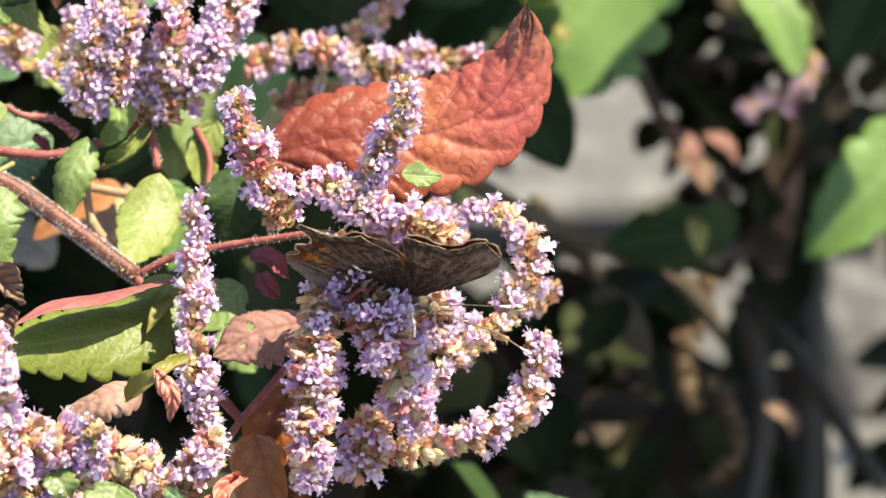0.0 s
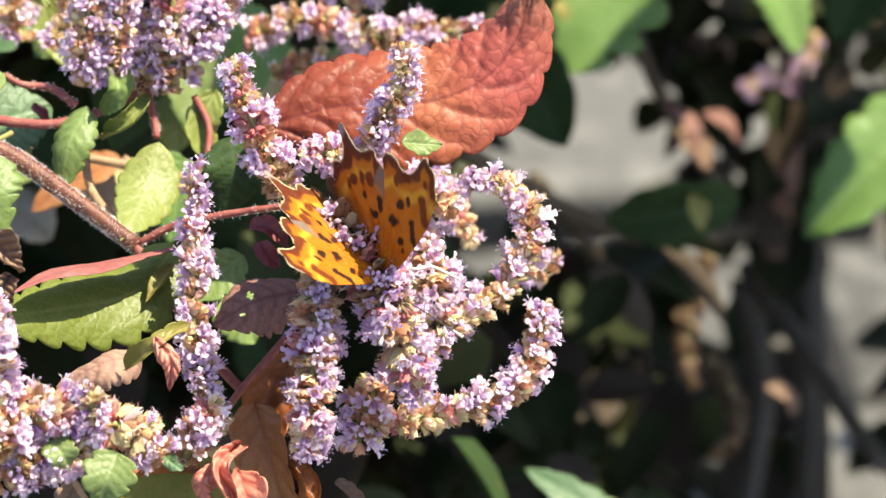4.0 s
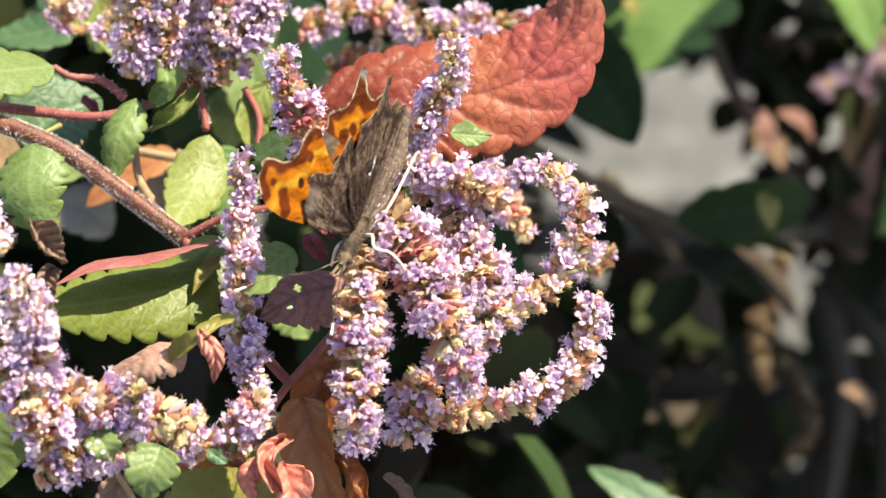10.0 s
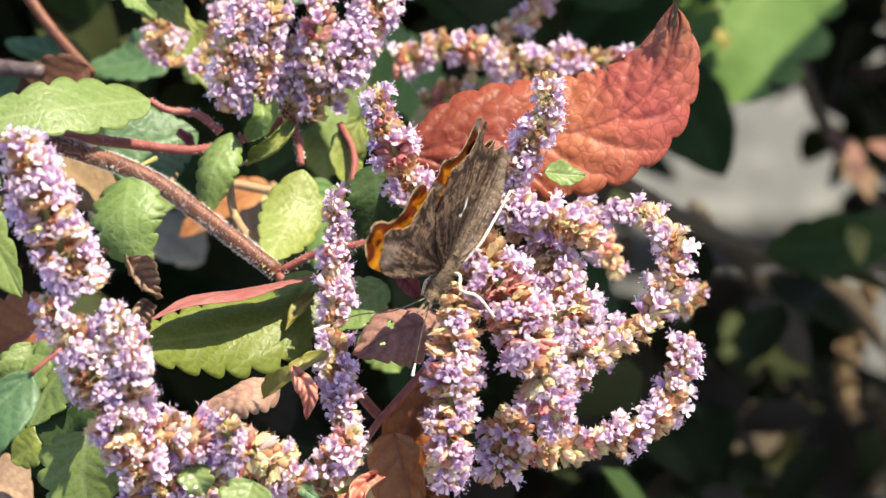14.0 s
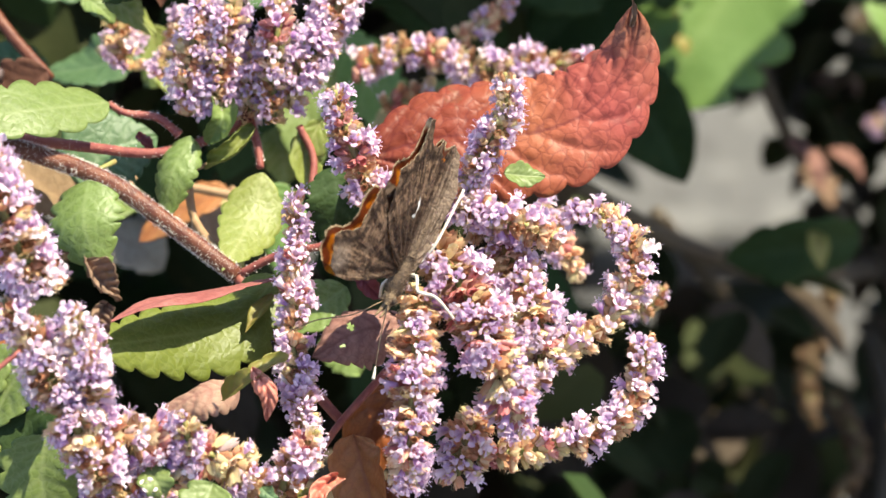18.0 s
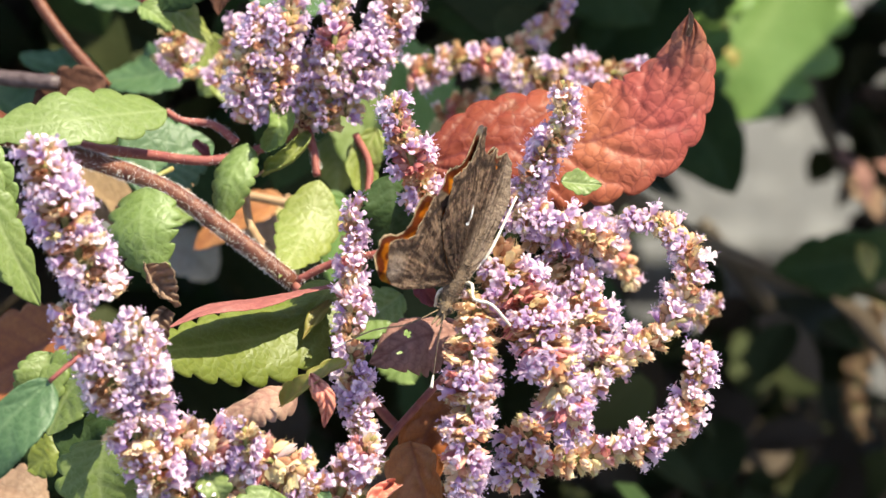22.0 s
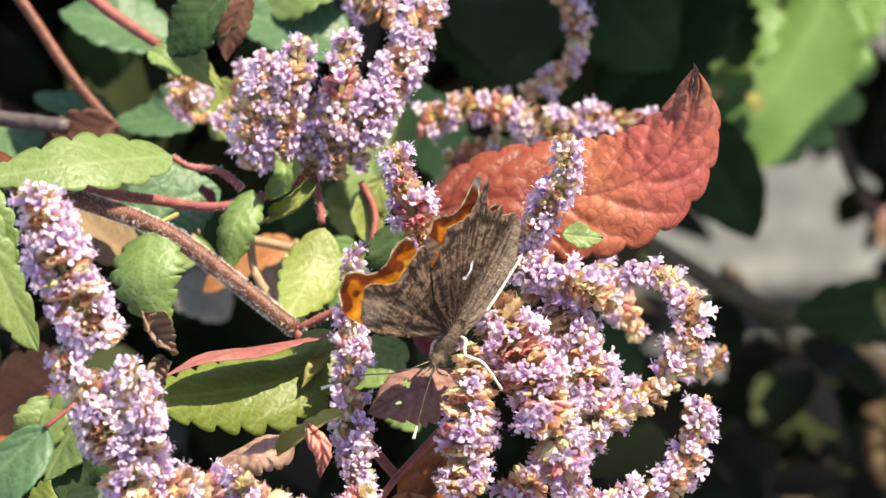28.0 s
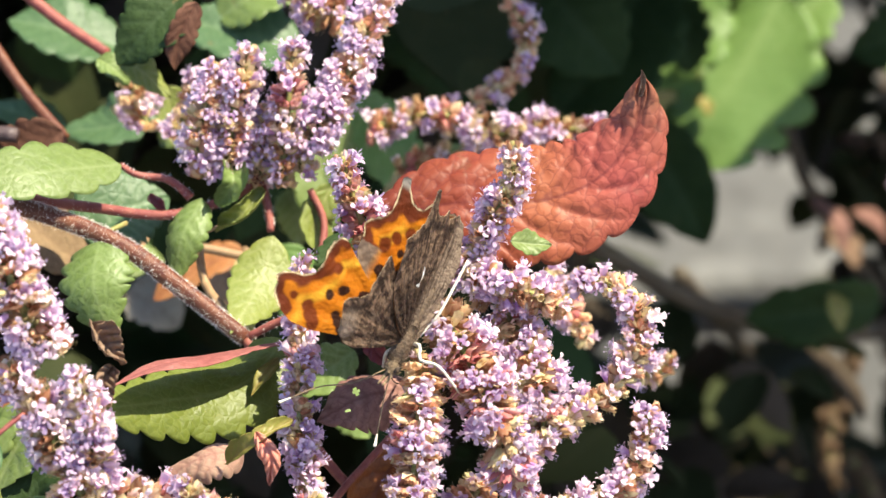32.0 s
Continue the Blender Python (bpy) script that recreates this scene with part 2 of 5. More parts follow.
def mesh_of(name, verts, faces, mats, index=None, smooth=True):
    me = bpy.data.meshes.new(name)
    me.from_pydata([tuple(v) for v in verts], [], faces)
    for m in mats:
        me.materials.append(m)
    if index is not None:
        me.polygons.foreach_set("material_index", index)
    me.polygons.foreach_set("use_smooth", [smooth] * len(faces))
    me.update()
    return me


def part(name, data, parent, m=None, label=""):
    """One mesh object under a thing or a part, at the world pose m."""
    ob = new(name, data)
    m = m or Matrix()
    PLACE[ob.name] = m
    ob.parent = parent
    ob.matrix_basis = PLACE[parent.name].inverted() @ m
    if label:
        tagged(ob, label)
    return ob


def thing(name, place, label, category, group="", kind=""):
    ob = new(name)
    ob.empty_display_size = 0.05
    PLACE[ob.name] = Matrix.Translation(place)
    ob.matrix_basis = PLACE[ob.name]
    return tagged(ob, label, category, group, kind)


def spline(points, n):
    """n points and tangents along a smooth curve through the given points, at even steps."""
    P = [Vector(p) for p in points]
    P = [2 * P[0] - P[1], *P, 2 * P[-1] - P[-2]]
    fine = []
    for a, b, c, d in zip(P, P[1:], P[2:], P[3:]):
        for k in range(16):
            s = k / 16
            fine.append(0.5 * (2 * b + (c - a) * s + (2 * a - 5 * b + 4 * c - d) * s * s + (3 * b - a - 3 * c + d) * s**3))
    fine.append(P[-2])
    run = [0.0]
    for a, b in zip(fine, fine[1:]):
        run.append(run[-1] + (b - a).length)
    xs = np.linspace(0, run[-1], n)
    A = np.array([tuple(p) for p in fine])
    C = np.stack([np.interp(xs, run, A[:, k]) for k in range(3)], 1)
    pts = [Vector(c) for c in C]
    tan = [(pts[min(i + 1, n - 1)] - pts[max(i - 1, 0)]).normalized() for i in range(n)]
    return pts, tan, run[-1]


def across(t):
    side = t.cross(Vector((0, 0, 1)) if abs(t.z) < 0.9 else Vector((1, 0, 0))).normalized()
    return side, t.cross(side).normalized()


def tube(points, r0, r1, n=24, sides=10, knobs=0.0, closed=True):
    """Vertices and faces of a tapered stem through points of the plot frame, in metres of the world."""
    pts, tan, _ = spline(points, n)
    V, F = [], []
    for i, (p, t) in enumerate(zip(pts, tan)):
        a, b = across(t)
        r = r0 + (r1 - r0) * i / (n - 1)
        for k in range(sides):
            w = 2 * math.pi * k / sides
            q = r * (1 + knobs * noise.noise(p * 0.35 + Vector((k * 1.7, 0, 0))))
            V.append(at(p + (a * math.cos(w) + b * math.sin(w)) * q))
    for i in range(n - 1):
        for k in range(sides):
            j = (k + 1) % sides
            F.append((i * sides + k, i * sides + j, (i + 1) * sides + j, (i + 1) * sides + k))
    if closed:
        F += [tuple(range(sides))[::-1], tuple(range((n - 1) * sides, n * sides))]
    return V, F


def stem(parent, name, points, r0, r1, mat, n=24, knobs=0.12, label="", hairs=0):
    V, F = tube(points, r0, r1, n, 10, knobs)
    ob = part(name, mesh_of(name, V, F, [mat]), parent, label=label)
    if hairs:
        rng = random.Random(len(points) + hairs)
        pts, tan, _ = spline(points, 200)
        hv, hf = [], []
        for _ in range(hairs):
            i = rng.randrange(200)
            a, b = across(tan[i])
            w = rng.uniform(0, 2 * math.pi)
            o = a * math.cos(w) + b * math.sin(w)
            r = r0 + (r1 - r0) * i / 199
            root = pts[i] + o * r * 0.95
            tip = root + (o + tan[i] * rng.uniform(-0.6, 0.6)) * rng.uniform(0.2, 0.75)
            s = tan[i] * 0.045
            k = len(hv)
            hv += [at(root - s), at(root + s), at(tip), at(root + o.cross(tan[i]) * 0.06)]
            hf += [(k, k + 1, k + 2), (k + 1, k + 3, k + 2), (k + 3, k, k + 2)]
        hairy = part("hairs", mesh_of("hairs", hv, hf, [HAIR], smooth=False), ob, label="fine pale hairs on the stem")
        tagged(hairy, kind="stuff")
    return ob


def leaf(parent, mids, width, face, mat, teeth=9, fold=0.25, curl=0.0, wave=0.5, skew=(1.0, 1.0), quilt=0.18, tooth=0.09, full=0.55, seed=0,
         name="leaf", label="", rows_per=8, half=10, twist=0.0, hole=None, under=None, ribs=6.5, bias=1.0, point=0.8, ridge=1.0):
    """A toothed leaf along a midrib through mids (plot frame). face: the side it shows. fold: how far the halves rise,
    curl: how far the margins roll (to the face if positive), skew: the widths of its two halves."""
    n = teeth * rows_per + 1
    pts, tan, length = spline(mids, n)
    face = Vector(face).normalized()
    V, F, veins = [], [], []
    for i in range(n):
        s = i / (n - 1)
        tw = Matrix.Rotation(twist * s, 3, tan[i])
        side = (tw @ tan[i].cross(face)).normalized()
        up = side.cross(tan[i]).normalized()
        b = s ** bias
        top = full / (full + point)
        w0 = width * 0.5 * (b ** full) * ((1 - b) ** point) / (top ** full * (1 - top) ** point)
        w0 = max(w0, 0.12)
        ph = (s * teeth) % 1.0
        saw = (math.sin(math.pi * ph ** 0.75) ** 0.7 if ph > 0 else 0.0)
        for k in range(-half, half + 1):
            v = k / half
            sk = skew[0] if k < 0 else skew[1]
            w = w0 * sk * (1 + tooth * 2.0 * (saw - 0.5) * abs(v) ** 6)
            # roll the margin
            ang = fold * (1 if v else 0) + curl * abs(v) ** 2
            d = abs(v) * w
            out = side * math.copysign(1, v) * d * math.cos(ang * 0.8) + up * d * math.sin(ang * 0.8)
            out += up * wave * math.sin(s * 9 + seed * 2.1 + (2 if v > 0 else 0)) * abs(v) ** 2
            # lateral veins run forward from the midrib
            q = s * ribs - abs(v) * 1.5 + 0.12 * noise.noise(Vector((s * 5, v * 3, seed)))
            lat = abs((q % 1.0) - 0.5) * 2
            mid = max(0.0, 1 - abs(v) * w / 0.45)
            line = max(mid, max(0.0, 1 - (1 - lat) * length / ribs / 1.3) * (0.9 - 0.5 * abs(v)))
            puff = ridge * quilt * (1 - lat**3) * min(1, abs(v) * 4) * (1 - abs(v) ** 8) + quilt * (0.6 * noise.noise(Vector((s * length * 0.45, v * w * 0.45, seed))) + 0.45 * abs(noise.noise(Vector((s * length * 1.1, v * w * 1.1, seed + 5)))))
            V.append(at(pts[i] + out + up * puff))
            veins.append(min(1.0, line))
    cols = 2 * half + 1
    for i in range(n - 1):
        for k in range(cols - 1):
            if hole and any(math.hypot((i / (n - 1) - hs) * length, (k / half - 1 - hv) * width * 0.5) < hr for hs, hv, hr in hole):
                continue
            F.append((i * cols + k, i * cols + k + 1, (i + 1) * cols + k + 1, (i + 1) * cols + k))
    N = len(V)
    top = len(F)
    # the blade's own thickness: a lower skin
    nrm = (PLOT.to_3x3() @ face).normalized() * 0.00012
    V2 = [v - nrm for v in V]
    F2 = [tuple(N + q for q in reversed(f)) for f in F]
    edges = {}
    for f in F:
        for a, b in zip(f, f[1:] + f[:1]):
            edges[(a, b)] = 1
    rim = [(b, a, N + a, N + b) for a, b in edges if (b, a) not in edges]
    mats = [mat, under or mat]
    index = [0] * top + [1] * top + [0] * len(rim)
    me = mesh_of(name, V + V2, F + F2 + rim, mats, index)
    att = me.attributes.new("vein", "FLOAT", "POINT")
    att.data.foreach_set("value", [x * 0.62 for x in veins] * 2)
    att = me.attributes.new("along", "FLOAT", "POINT")
    att.data.foreach_set("value", [i / (n - 1) for i in range(n) for _ in range(cols)] * 2)
    return part(name, me, parent, label=label)


# ---- flower parts ----
def corolla_mesh(seed):
    """A tubular lilac flower with four rounded lobes and four long stamens, along +Z, in metres."""
    rng = random.Random(seed)
    V, F, I = [], [], []
    sides = 8
    rings = [(0.0, 0.36), (1.0, 0.58), (1.7, 0.72)]
    for z, r in rings:
        for k in range(sides):
            w = 2 * math.pi * k / sides
            V.append(Vector((r * math.cos(w), r * math.sin(w), z)))
    for i in range(2):
        for k in range(sides):
            j = (k + 1) % sides
            F.append((i * sides + k, i * sides + j, (i + 1) * sides + j, (i + 1) * sides + k))
            I.append(0)
    for q in range(4):
        w = 2 * math.pi * (q + 0.5) / 4 + rng.uniform(-0.25, 0.25)
        o = Vector((math.cos(w), math.sin(w), 0))
        s = Vector((-math.sin(w), math.cos(w), 0))
        ln, wd, up = rng.uniform(0.35, 0.7), rng.uniform(0.40, 0.58), rng.uniform(0.3, 1.5)
        b = o * 0.68 + Vector((0, 0, 1.62))
        c = b + o * ln * 0.5 + Vector((0, 0, ln * 0.5 * up + 0.15))
        e = b + o * ln + Vector((0, 0, ln * up * 0.8))
        k = len(V)
        V += [b - s * wd * 0.7, b + s * wd * 0.7, c - s * wd, c + s * wd, c + Vector((0, 0, 0.08)), e - s * wd * 0.72, e + s * wd * 0.72, e + o * 0.16]
        F += [(k, k + 1, k + 4), (k, k + 4, k + 2), (k + 1, k + 3, k + 4), (k + 2, k + 4, k + 5), (k + 4, k + 3, k + 6), (k + 5, k + 4, k + 6), (k + 5, k + 6, k + 7)]
        I += [0] * 7
    for q in range(6):
        w = rng.uniform(0, 2 * math.pi)
        tip = Vector((math.cos(w) * rng.uniform(0.3, 1.0), math.sin(w) * rng.uniform(0.3, 1.0), rng.uniform(1.9, 2.9)))
        root = Vector((0.15 * math.cos(w), 0.15 * math.sin(w), 1.2))
        a = Vector((-math.sin(w), math.cos(w), 0)) * 0.028
        k = len(V)
        V += [root - a, root + a, tip + a, tip - a]
        F += [(k, k + 1, k + 2, k + 3)]
        I += [1]
        for dz in (Vector((0.055, 0, 0)), Vector((0, 0.055, 0))):
            k = len(V)
            V += [tip - dz, tip + Vector((0, 0, -0.09)), tip + dz, tip + Vector((0, 0, 0.13))]
            F += [(k, k + 1, k + 2, k + 3)]
            I += [1]
    return mesh_of("corolla", [v * 0.001 for v in V], F, [COROLLA, STAMEN], I)


def whorl_mesh(seed, count, mat):
    """A ring of hairy toothed calyces round the spike's axis (Z), with small bracts below. Unit radius, in metres."""
    rng = random.Random(seed)
    V, F = [], []
    # broad pointed bracts between the calyces
    for q in range(count // 3 + 1):
        w = 2 * math.pi * (q + rng.uniform(-0.3, 0.3)) / (count // 3 + 1)
        o, s = Vector((math.cos(w), math.sin(w), 0)), Vector((-math.sin(w), math.cos(w), 0))
        k, z, ln = len(V), rng.uniform(-0.7, 0.2), rng.uniform(1.4, 2.1)
        for x, wd, up in ((0.0, 0.3, 0.0), (0.4, 0.68, 0.25), (0.75, 0.48, 0.75)):
            V += [o * (0.9 + ln * x) + s * wd * e + Vector((0, 0, z + up - 0.25 * abs(e))) for e in (-1, 0, 1)]
        V.append(o * (0.9 + ln) + Vector((0, 0, z + 1.4)))
        F += [(k + r + c, k + r + c + 1, k + r + c + 4, k + r + c + 3) for r in (0, 3) for c in (0, 1)] + [(k + 6, k + 7, k + 9), (k + 7, k + 8, k + 9)]
    for q in range(count):
        w = 2 * math.pi * (q + rng.uniform(-0.3, 0.3)) / count
        rise = rng.uniform(0.2, 1.05)
        o = Vector((math.cos(w) * math.cos(rise), math.sin(w) * math.cos(rise), math.sin(rise)))
        a, b = across(o)
        ln = rng.uniform(1.7, 2.5)
        root = Vector((math.cos(w), math.sin(w), 0)) * 0.9 + Vector((0, 0, rng.uniform(-0.5, 0.5)))
        k = len(V)
        for z, rr in ((0, 0.34), (0.45, 0.64), (0.8, 0.56)):
            for j in range(6):
                x = 2 * math.pi * j / 6
                V.append(root + o * ln * z + (a * math.cos(x) + b * math.sin(x)) * rr)
        for i in range(2):
            for j in range(6):
                n2 = (j + 1) % 6
                F.append((k + i * 6 + j, k + i * 6 + n2, k + i * 6 + 6 + n2, k + i * 6 + 6 + j))
        for j in range(6):
            x = 2 * math.pi * (j + 0.5) / 6
            V.append(root + o * ln * rng.uniform(0.86, 1.08) + (a * math.cos(x) + b * math.sin(x)) * rng.uniform(0.3, 0.6))
            F.append((k + 12 + j, k + 12 + (j + 1) % 6, len(V) - 1))
        for j in range(13):
            x = rng.uniform(0, 6.28)
            h = root + o * ln * rng.uniform(0.3, 0.9) + (a * math.cos(x) + b * math.sin(x)) * 0.5
            e = h + (a * math.cos(x) + b * math.sin(x)) * 0.7 + o * 0.3
            s = o * 0.05
            m = len(V)
            V += [h - s, h + s, e]
            F.append((m, m + 1, m + 2))
    return mesh_of("calyx_whorl", [v * 0.001 for v in V], F, [mat])


COROLLAS = [corolla_mesh(s) for s in range(10)]
WHORLS = [whorl_mesh(40 + s, 9 + s % 4, CALYX) for s in range(8)]
RED_WHORLS = [whorl_mesh(60 + s, 9 + s % 4, RED_CALYX) for s in range(5)]
CREAM_WHORLS = [whorl_mesh(80 + s, 9 + s % 4, CREAM_CALYX) for s in range(6)]
DULL_WHORLS = [whorl_mesh(90 + s, 9 + s % 3, DULL_CALYX) for s in range(3)]
MIXED_WHORLS = WHORLS[:5] + CREAM_WHORLS[:4] + RED_WHORLS[:1]
SIDE = Vector((0.2, -1.0, 0.3)).normalized()


def spike(parent, points, r, bloom=(0.5, 0.7), seed=0, r_tip=0.55, r_base=0.9, label="", pitch=1.9, back=0.25, name="flower_spike", size=1.0, whorls=MIXED_WHORLS):
    """A flower spike from base to tip: the stalk with rings of calyces, and lilac flowers on the share bloom of them."""
    rng = random.Random(seed * 7 + 3)
    low, high = bloom if isinstance(bloom, tuple) else (bloom, bloom)
    high, r = high * 1.1, r * 0.95
    pts, tan, length = spline(points, 90)
    V, F = tube(points, 0.9 * size, 0.45 * size, 40, 7)
    root = part(name, mesh_of(name, V, F, [RACHIS]), parent, label=label)
    rings = max(4, int(length / (pitch * size)))
    turn = PLOT.to_3x3().normalized()
    for i in range(rings):
        s = (i + 0.3) / rings
        k = min(89, int(s * 89))
        p, t = pts[k], tan[k]
        rr = r * (r_base + (1 - r_base) * min(1, s * 4)) * (1 - (1 - r_tip) * max(0, (s - 0.55) / 0.45) ** 1.5) * rng.uniform(0.88, 1.08)
        rr *= 0.92 + 0.15 * abs(math.sin(math.pi * s * length / 6.5 + seed))
        q = (turn @ t).to_track_quat("Z", "Y").to_matrix().to_4x4() @ Euler((rng.uniform(-0.4, 0.4), rng.uniform(-0.4, 0.4), 0)).to_matrix().to_4x4()
        g = max(0.3, (rr - 0.9) / 2.6)
        m = Matrix.Translation(at(p)) @ q @ Matrix.Rotation(rng.uniform(0, 6.28), 4, "Z") @ Matrix.Diagonal((g, g, 0.95 * size, 1))
        part("calyx_whorl", rng.choice(whorls), root, m)
        a, b = across(t)
        count = int(4.6 * rr / size) if high > 0.01 else 0
        for j in range(count):
            w = 2 * math.pi * (j + rng.uniform(-0.4, 0.4)) / count
            # flowers open in tufts, with bare calyces between
            tuft = 1.45 * noise.noise(Vector((math.cos(w) * 1.1, math.sin(w) * 1.1, s * length / 5.5 + seed)))
            if rng.random() > 0.56 * (low + (high - low) * s) + tuft:
                continue
            o = a * math.cos(w) + b * math.sin(w)
            if o.dot(SIDE) < -0.35 and rng.random() > back:
                continue
            o2 = (o + t * rng.uniform(-0.05, 0.9) + Vector([rng.uniform(-0.35, 0.35) for _ in range(3)])).normalized()
            root_p = p + o * (rr - 2.3 * size) + t * rng.uniform(-0.45, 0.45) * size
            q2 = (turn @ o2).to_track_quat("Z", "Y").to_matrix().to_4x4()
            f = rng.uniform(0.8, 1.3) * size
            part("corolla", rng.choice(COROLLAS), root, Matrix.Translation(at(root_p)) @ q2 @ Matrix.Rotation(rng.uniform(0, 6.28), 4, "Z") @ Matrix.Scale(f, 4))
    return root


# ---- ground ----
def ground_material():
    m, t, b = material("grey_ground", 0.85, 0.2)
    c = mixed(t, ramp(t, grain(t, 14, 6), [(0.35, (0, 0, 0)), (0.65, (1, 1, 1))]), (0.085, 0.075, 0.068), (0.12, 0.11, 0.10))
    c = mixed(t, ramp(t, grain(t, 120, 4), [(0.4, (0, 0, 0)), (0.7, (0.6, 0.6, 0.6))]), c, (0.10, 0.09, 0.08))
    t.links.new(c, b.inputs["Base Color"])
    bump(t, b, grain(t, 180, 5), 0.6, 0.004)
    return m


GROUND = ground_material()
n = 41
xs = [math.copysign(abs(k / 20) ** 4, k) * 400 for k in range(-20, 21)]
gv = [(x, y, 0.004 * noise.noise(Vector((x * 3, y * 3, 0)))) for y in xs for x in xs]
gf = [(j * n + i, j * n + i + 1, (j + 1) * n + i + 1, (j + 1) * n + i) for j in range(n - 1) for i in range(n - 1)]
ground = new("ground", mesh_of("ground", gv, gf, [GROUND]))
PLACE[ground.name] = Matrix()
tagged(ground, "grey gritty ground with rough flagstones", "ground", kind="structure")


def stone_material():
    m, t, b = material("grey_flagstone", 0.8, 0.25)
    c = ramp(t, chance(t), [(0.0, (0.045, 0.042, 0.039)), (0.5, (0.072, 0.067, 0.062)), (1.0, (0.102, 0.095, 0.088))])
    c = mixed(t, ramp(t, grain(t, 22, 6), [(0.4, (0, 0, 0)), (0.62, (0.7, 0.7, 0.7))]), c, (0.085, 0.078, 0.07))
    c = mixed(t, ramp(t, grain(t, 46, 5), [(0.52, (0, 0, 0)), (0.66, (0.8, 0.8, 0.8))]), c, (0.15, 0.14, 0.128))
    c = mixed(t, ramp(t, grain(t, 16, 3), [(0.30, (0.7, 0.7, 0.7)), (0.44, (0, 0, 0))]), c, (0.035, 0.03, 0.026))
    t.links.new(c, b.inputs["Base Color"])
    bump(t, b, grain(t, 90, 5), 0.7, 0.006)
    return m


STONE = stone_material()
rng = random.Random(12)
row = 0
y = 0.25
while y < 1.5:
    deep = rng.uniform(0.10, 0.17)
    x = -0.55 + rng.uniform(0, 0.1)
    while x < 0.85:
        wide = rng.uniform(0.11, 0.23)
        c = [(x + 0.008, y + 0.008), (x + wide - 0.008, y + 0.008), (x + wide - 0.008, y + deep - 0.008), (x + 0.008, y + deep - 0.008)]
        c = [(p + rng.uniform(-0.012, 0.012), q + rng.uniform(-0.012, 0.012)) for p, q in c]
        h = rng.uniform(0.018, 0.034)
        mx, my = sum(p for p, _ in c) / 4, sum(q for _, q in c) / 4
        sv = [(p - mx, q - my, -0.01) for p, q in c] + [(p - mx, q - my, h - 0.006) for p, q in c] + [((p - mx) * 0.93, (q - my) * 0.93, h + rng.uniform(-0.003, 0.003)) for p, q in c]
        sf = [(8, 9, 10, 11)] + [(k + a, k + b, k + 4 + b, k + 4 + a) for k in (0, 4) for a, b in ((0, 1), (1, 2), (2, 3), (3, 0))]
        part("flagstone", mesh_of("flagstone", sv, sf, [STONE], smooth=False), ground, Matrix.Translation((mx, my, 0)))
        x += wide
    y += deep

# ---- the flowering shrub ----
ROOT = at((-260, 60, 40))
shrub = thing("flowering_shrub", (ROOT.x, ROOT.y, 0), "flowering shrub with lilac flower spikes and toothed leaves turning red", "shrub")
stem(shrub, "trunk", [PLOT.inverted() @ Vector((ROOT.x, ROOT.y, -0.02)), PLOT.inverted() @ Vector((ROOT.x - 0.02, ROOT.y, 0.25)), (-240, 30, 40), (-150, 18, 58), (-85.0, 16.0, 27.9)], 7, 2.6, STEM, 40)

stem(shrub, "main_stem", [(-99.2, 16.0, 29.8), (-85.0, 16.0, 26.6), (-70.7, 15.0, 22.8), (-56.5, 14.0, 17.5), (-44.3, 13.0, 9.0), (-33.3, 12.0, 0.6)], 1.75, 1.55, STEM, 40, label="hairy red-brown main stem", hairs=4200)
stem(shrub, "branch", [(-33.3, 12.0, 0.6), (-26.0, 10.0, 4.1), (-18.0, 8.0, 5.7), (-10.0, 6.0, 6.8), (-0.0, 2.0, 7.8), (5.9, 0.0, 5.9)], 0.75, 0.6, PETIOLE, 24, hairs=300)
stem(shrub, "branch", [(-33.3, 12.0, 0.6), (-19.9, 14.0, -19.5), (-10.8, 12.0, -29.4)], 1.0, 0.9, PETIOLE, 24)
stem(shrub, "branch", [(-6.8, 8.0, -16.2), (-15.6, 2.0, -26.0), (-20.4, 0.0, -33.8), (-25.3, 0.0, -42.7)], 0.7, 0.6, PETIOLE, 24)
stem(shrub, "branch", [(-99.2, 16.0, 29.8), (-83.7, 22.0, 27.1), (-71.6, 24.0, 25.2), (-61.4, 24.0, 23.9), (-49.1, 23.0, 22.6), (-41.0, 24.0, 24.4), (-34.9, 25.0, 27.0), (-31.9, 25.0, 30.1)], 1.2, 0.8, PETIOLE, 30, hairs=260)
stem(shrub, "stalk", [(-56.7, 22.0, 31.6), (-53.7, 23.0, 29.9), (-48.1, 24.0, 29.1), (-44.0, 24.0, 25.9)], 0.55, 0.8, PETIOLE, 20, hairs=120)
stem(shrub, "stalk", [(-31.9, 25.0, 29.6), (-30.3, 25.0, 25.0), (-29.5, 24.0, 19.9)], 0.9, 0.7, PETIOLE, 16, hairs=80)
stem(shrub, "stalk", [(-42.0, 25.0, 24.4), (-42.5, 26.0, 16.8), (-40.9, 25.0, 9.6), (-34.2, 14.0, 2.6)], 0.75, 0.9, TAN, 20)
stem(shrub, "stalk", [(-34.9, 26.0, 23.5), (-37.9, 25.0, 21.4), (-40.9, 24.0, 19.8)], 0.4, 0.3, TAN, 12)
stem(shrub, "stalk", [(-60.5, 14.0, 16.4), (-58.7, 16.0, 19.0), (-55.4, 20.0, 21.1)], 0.35, 0.5, RACHIS, 12)
stem(shrub, "stalk", [(-22.8, 30.0, 27.8), (-20.2, 30.0, 22.1), (-20.6, 28.0, 14.9)], 0.7, 0.7, PETIOLE, 14)

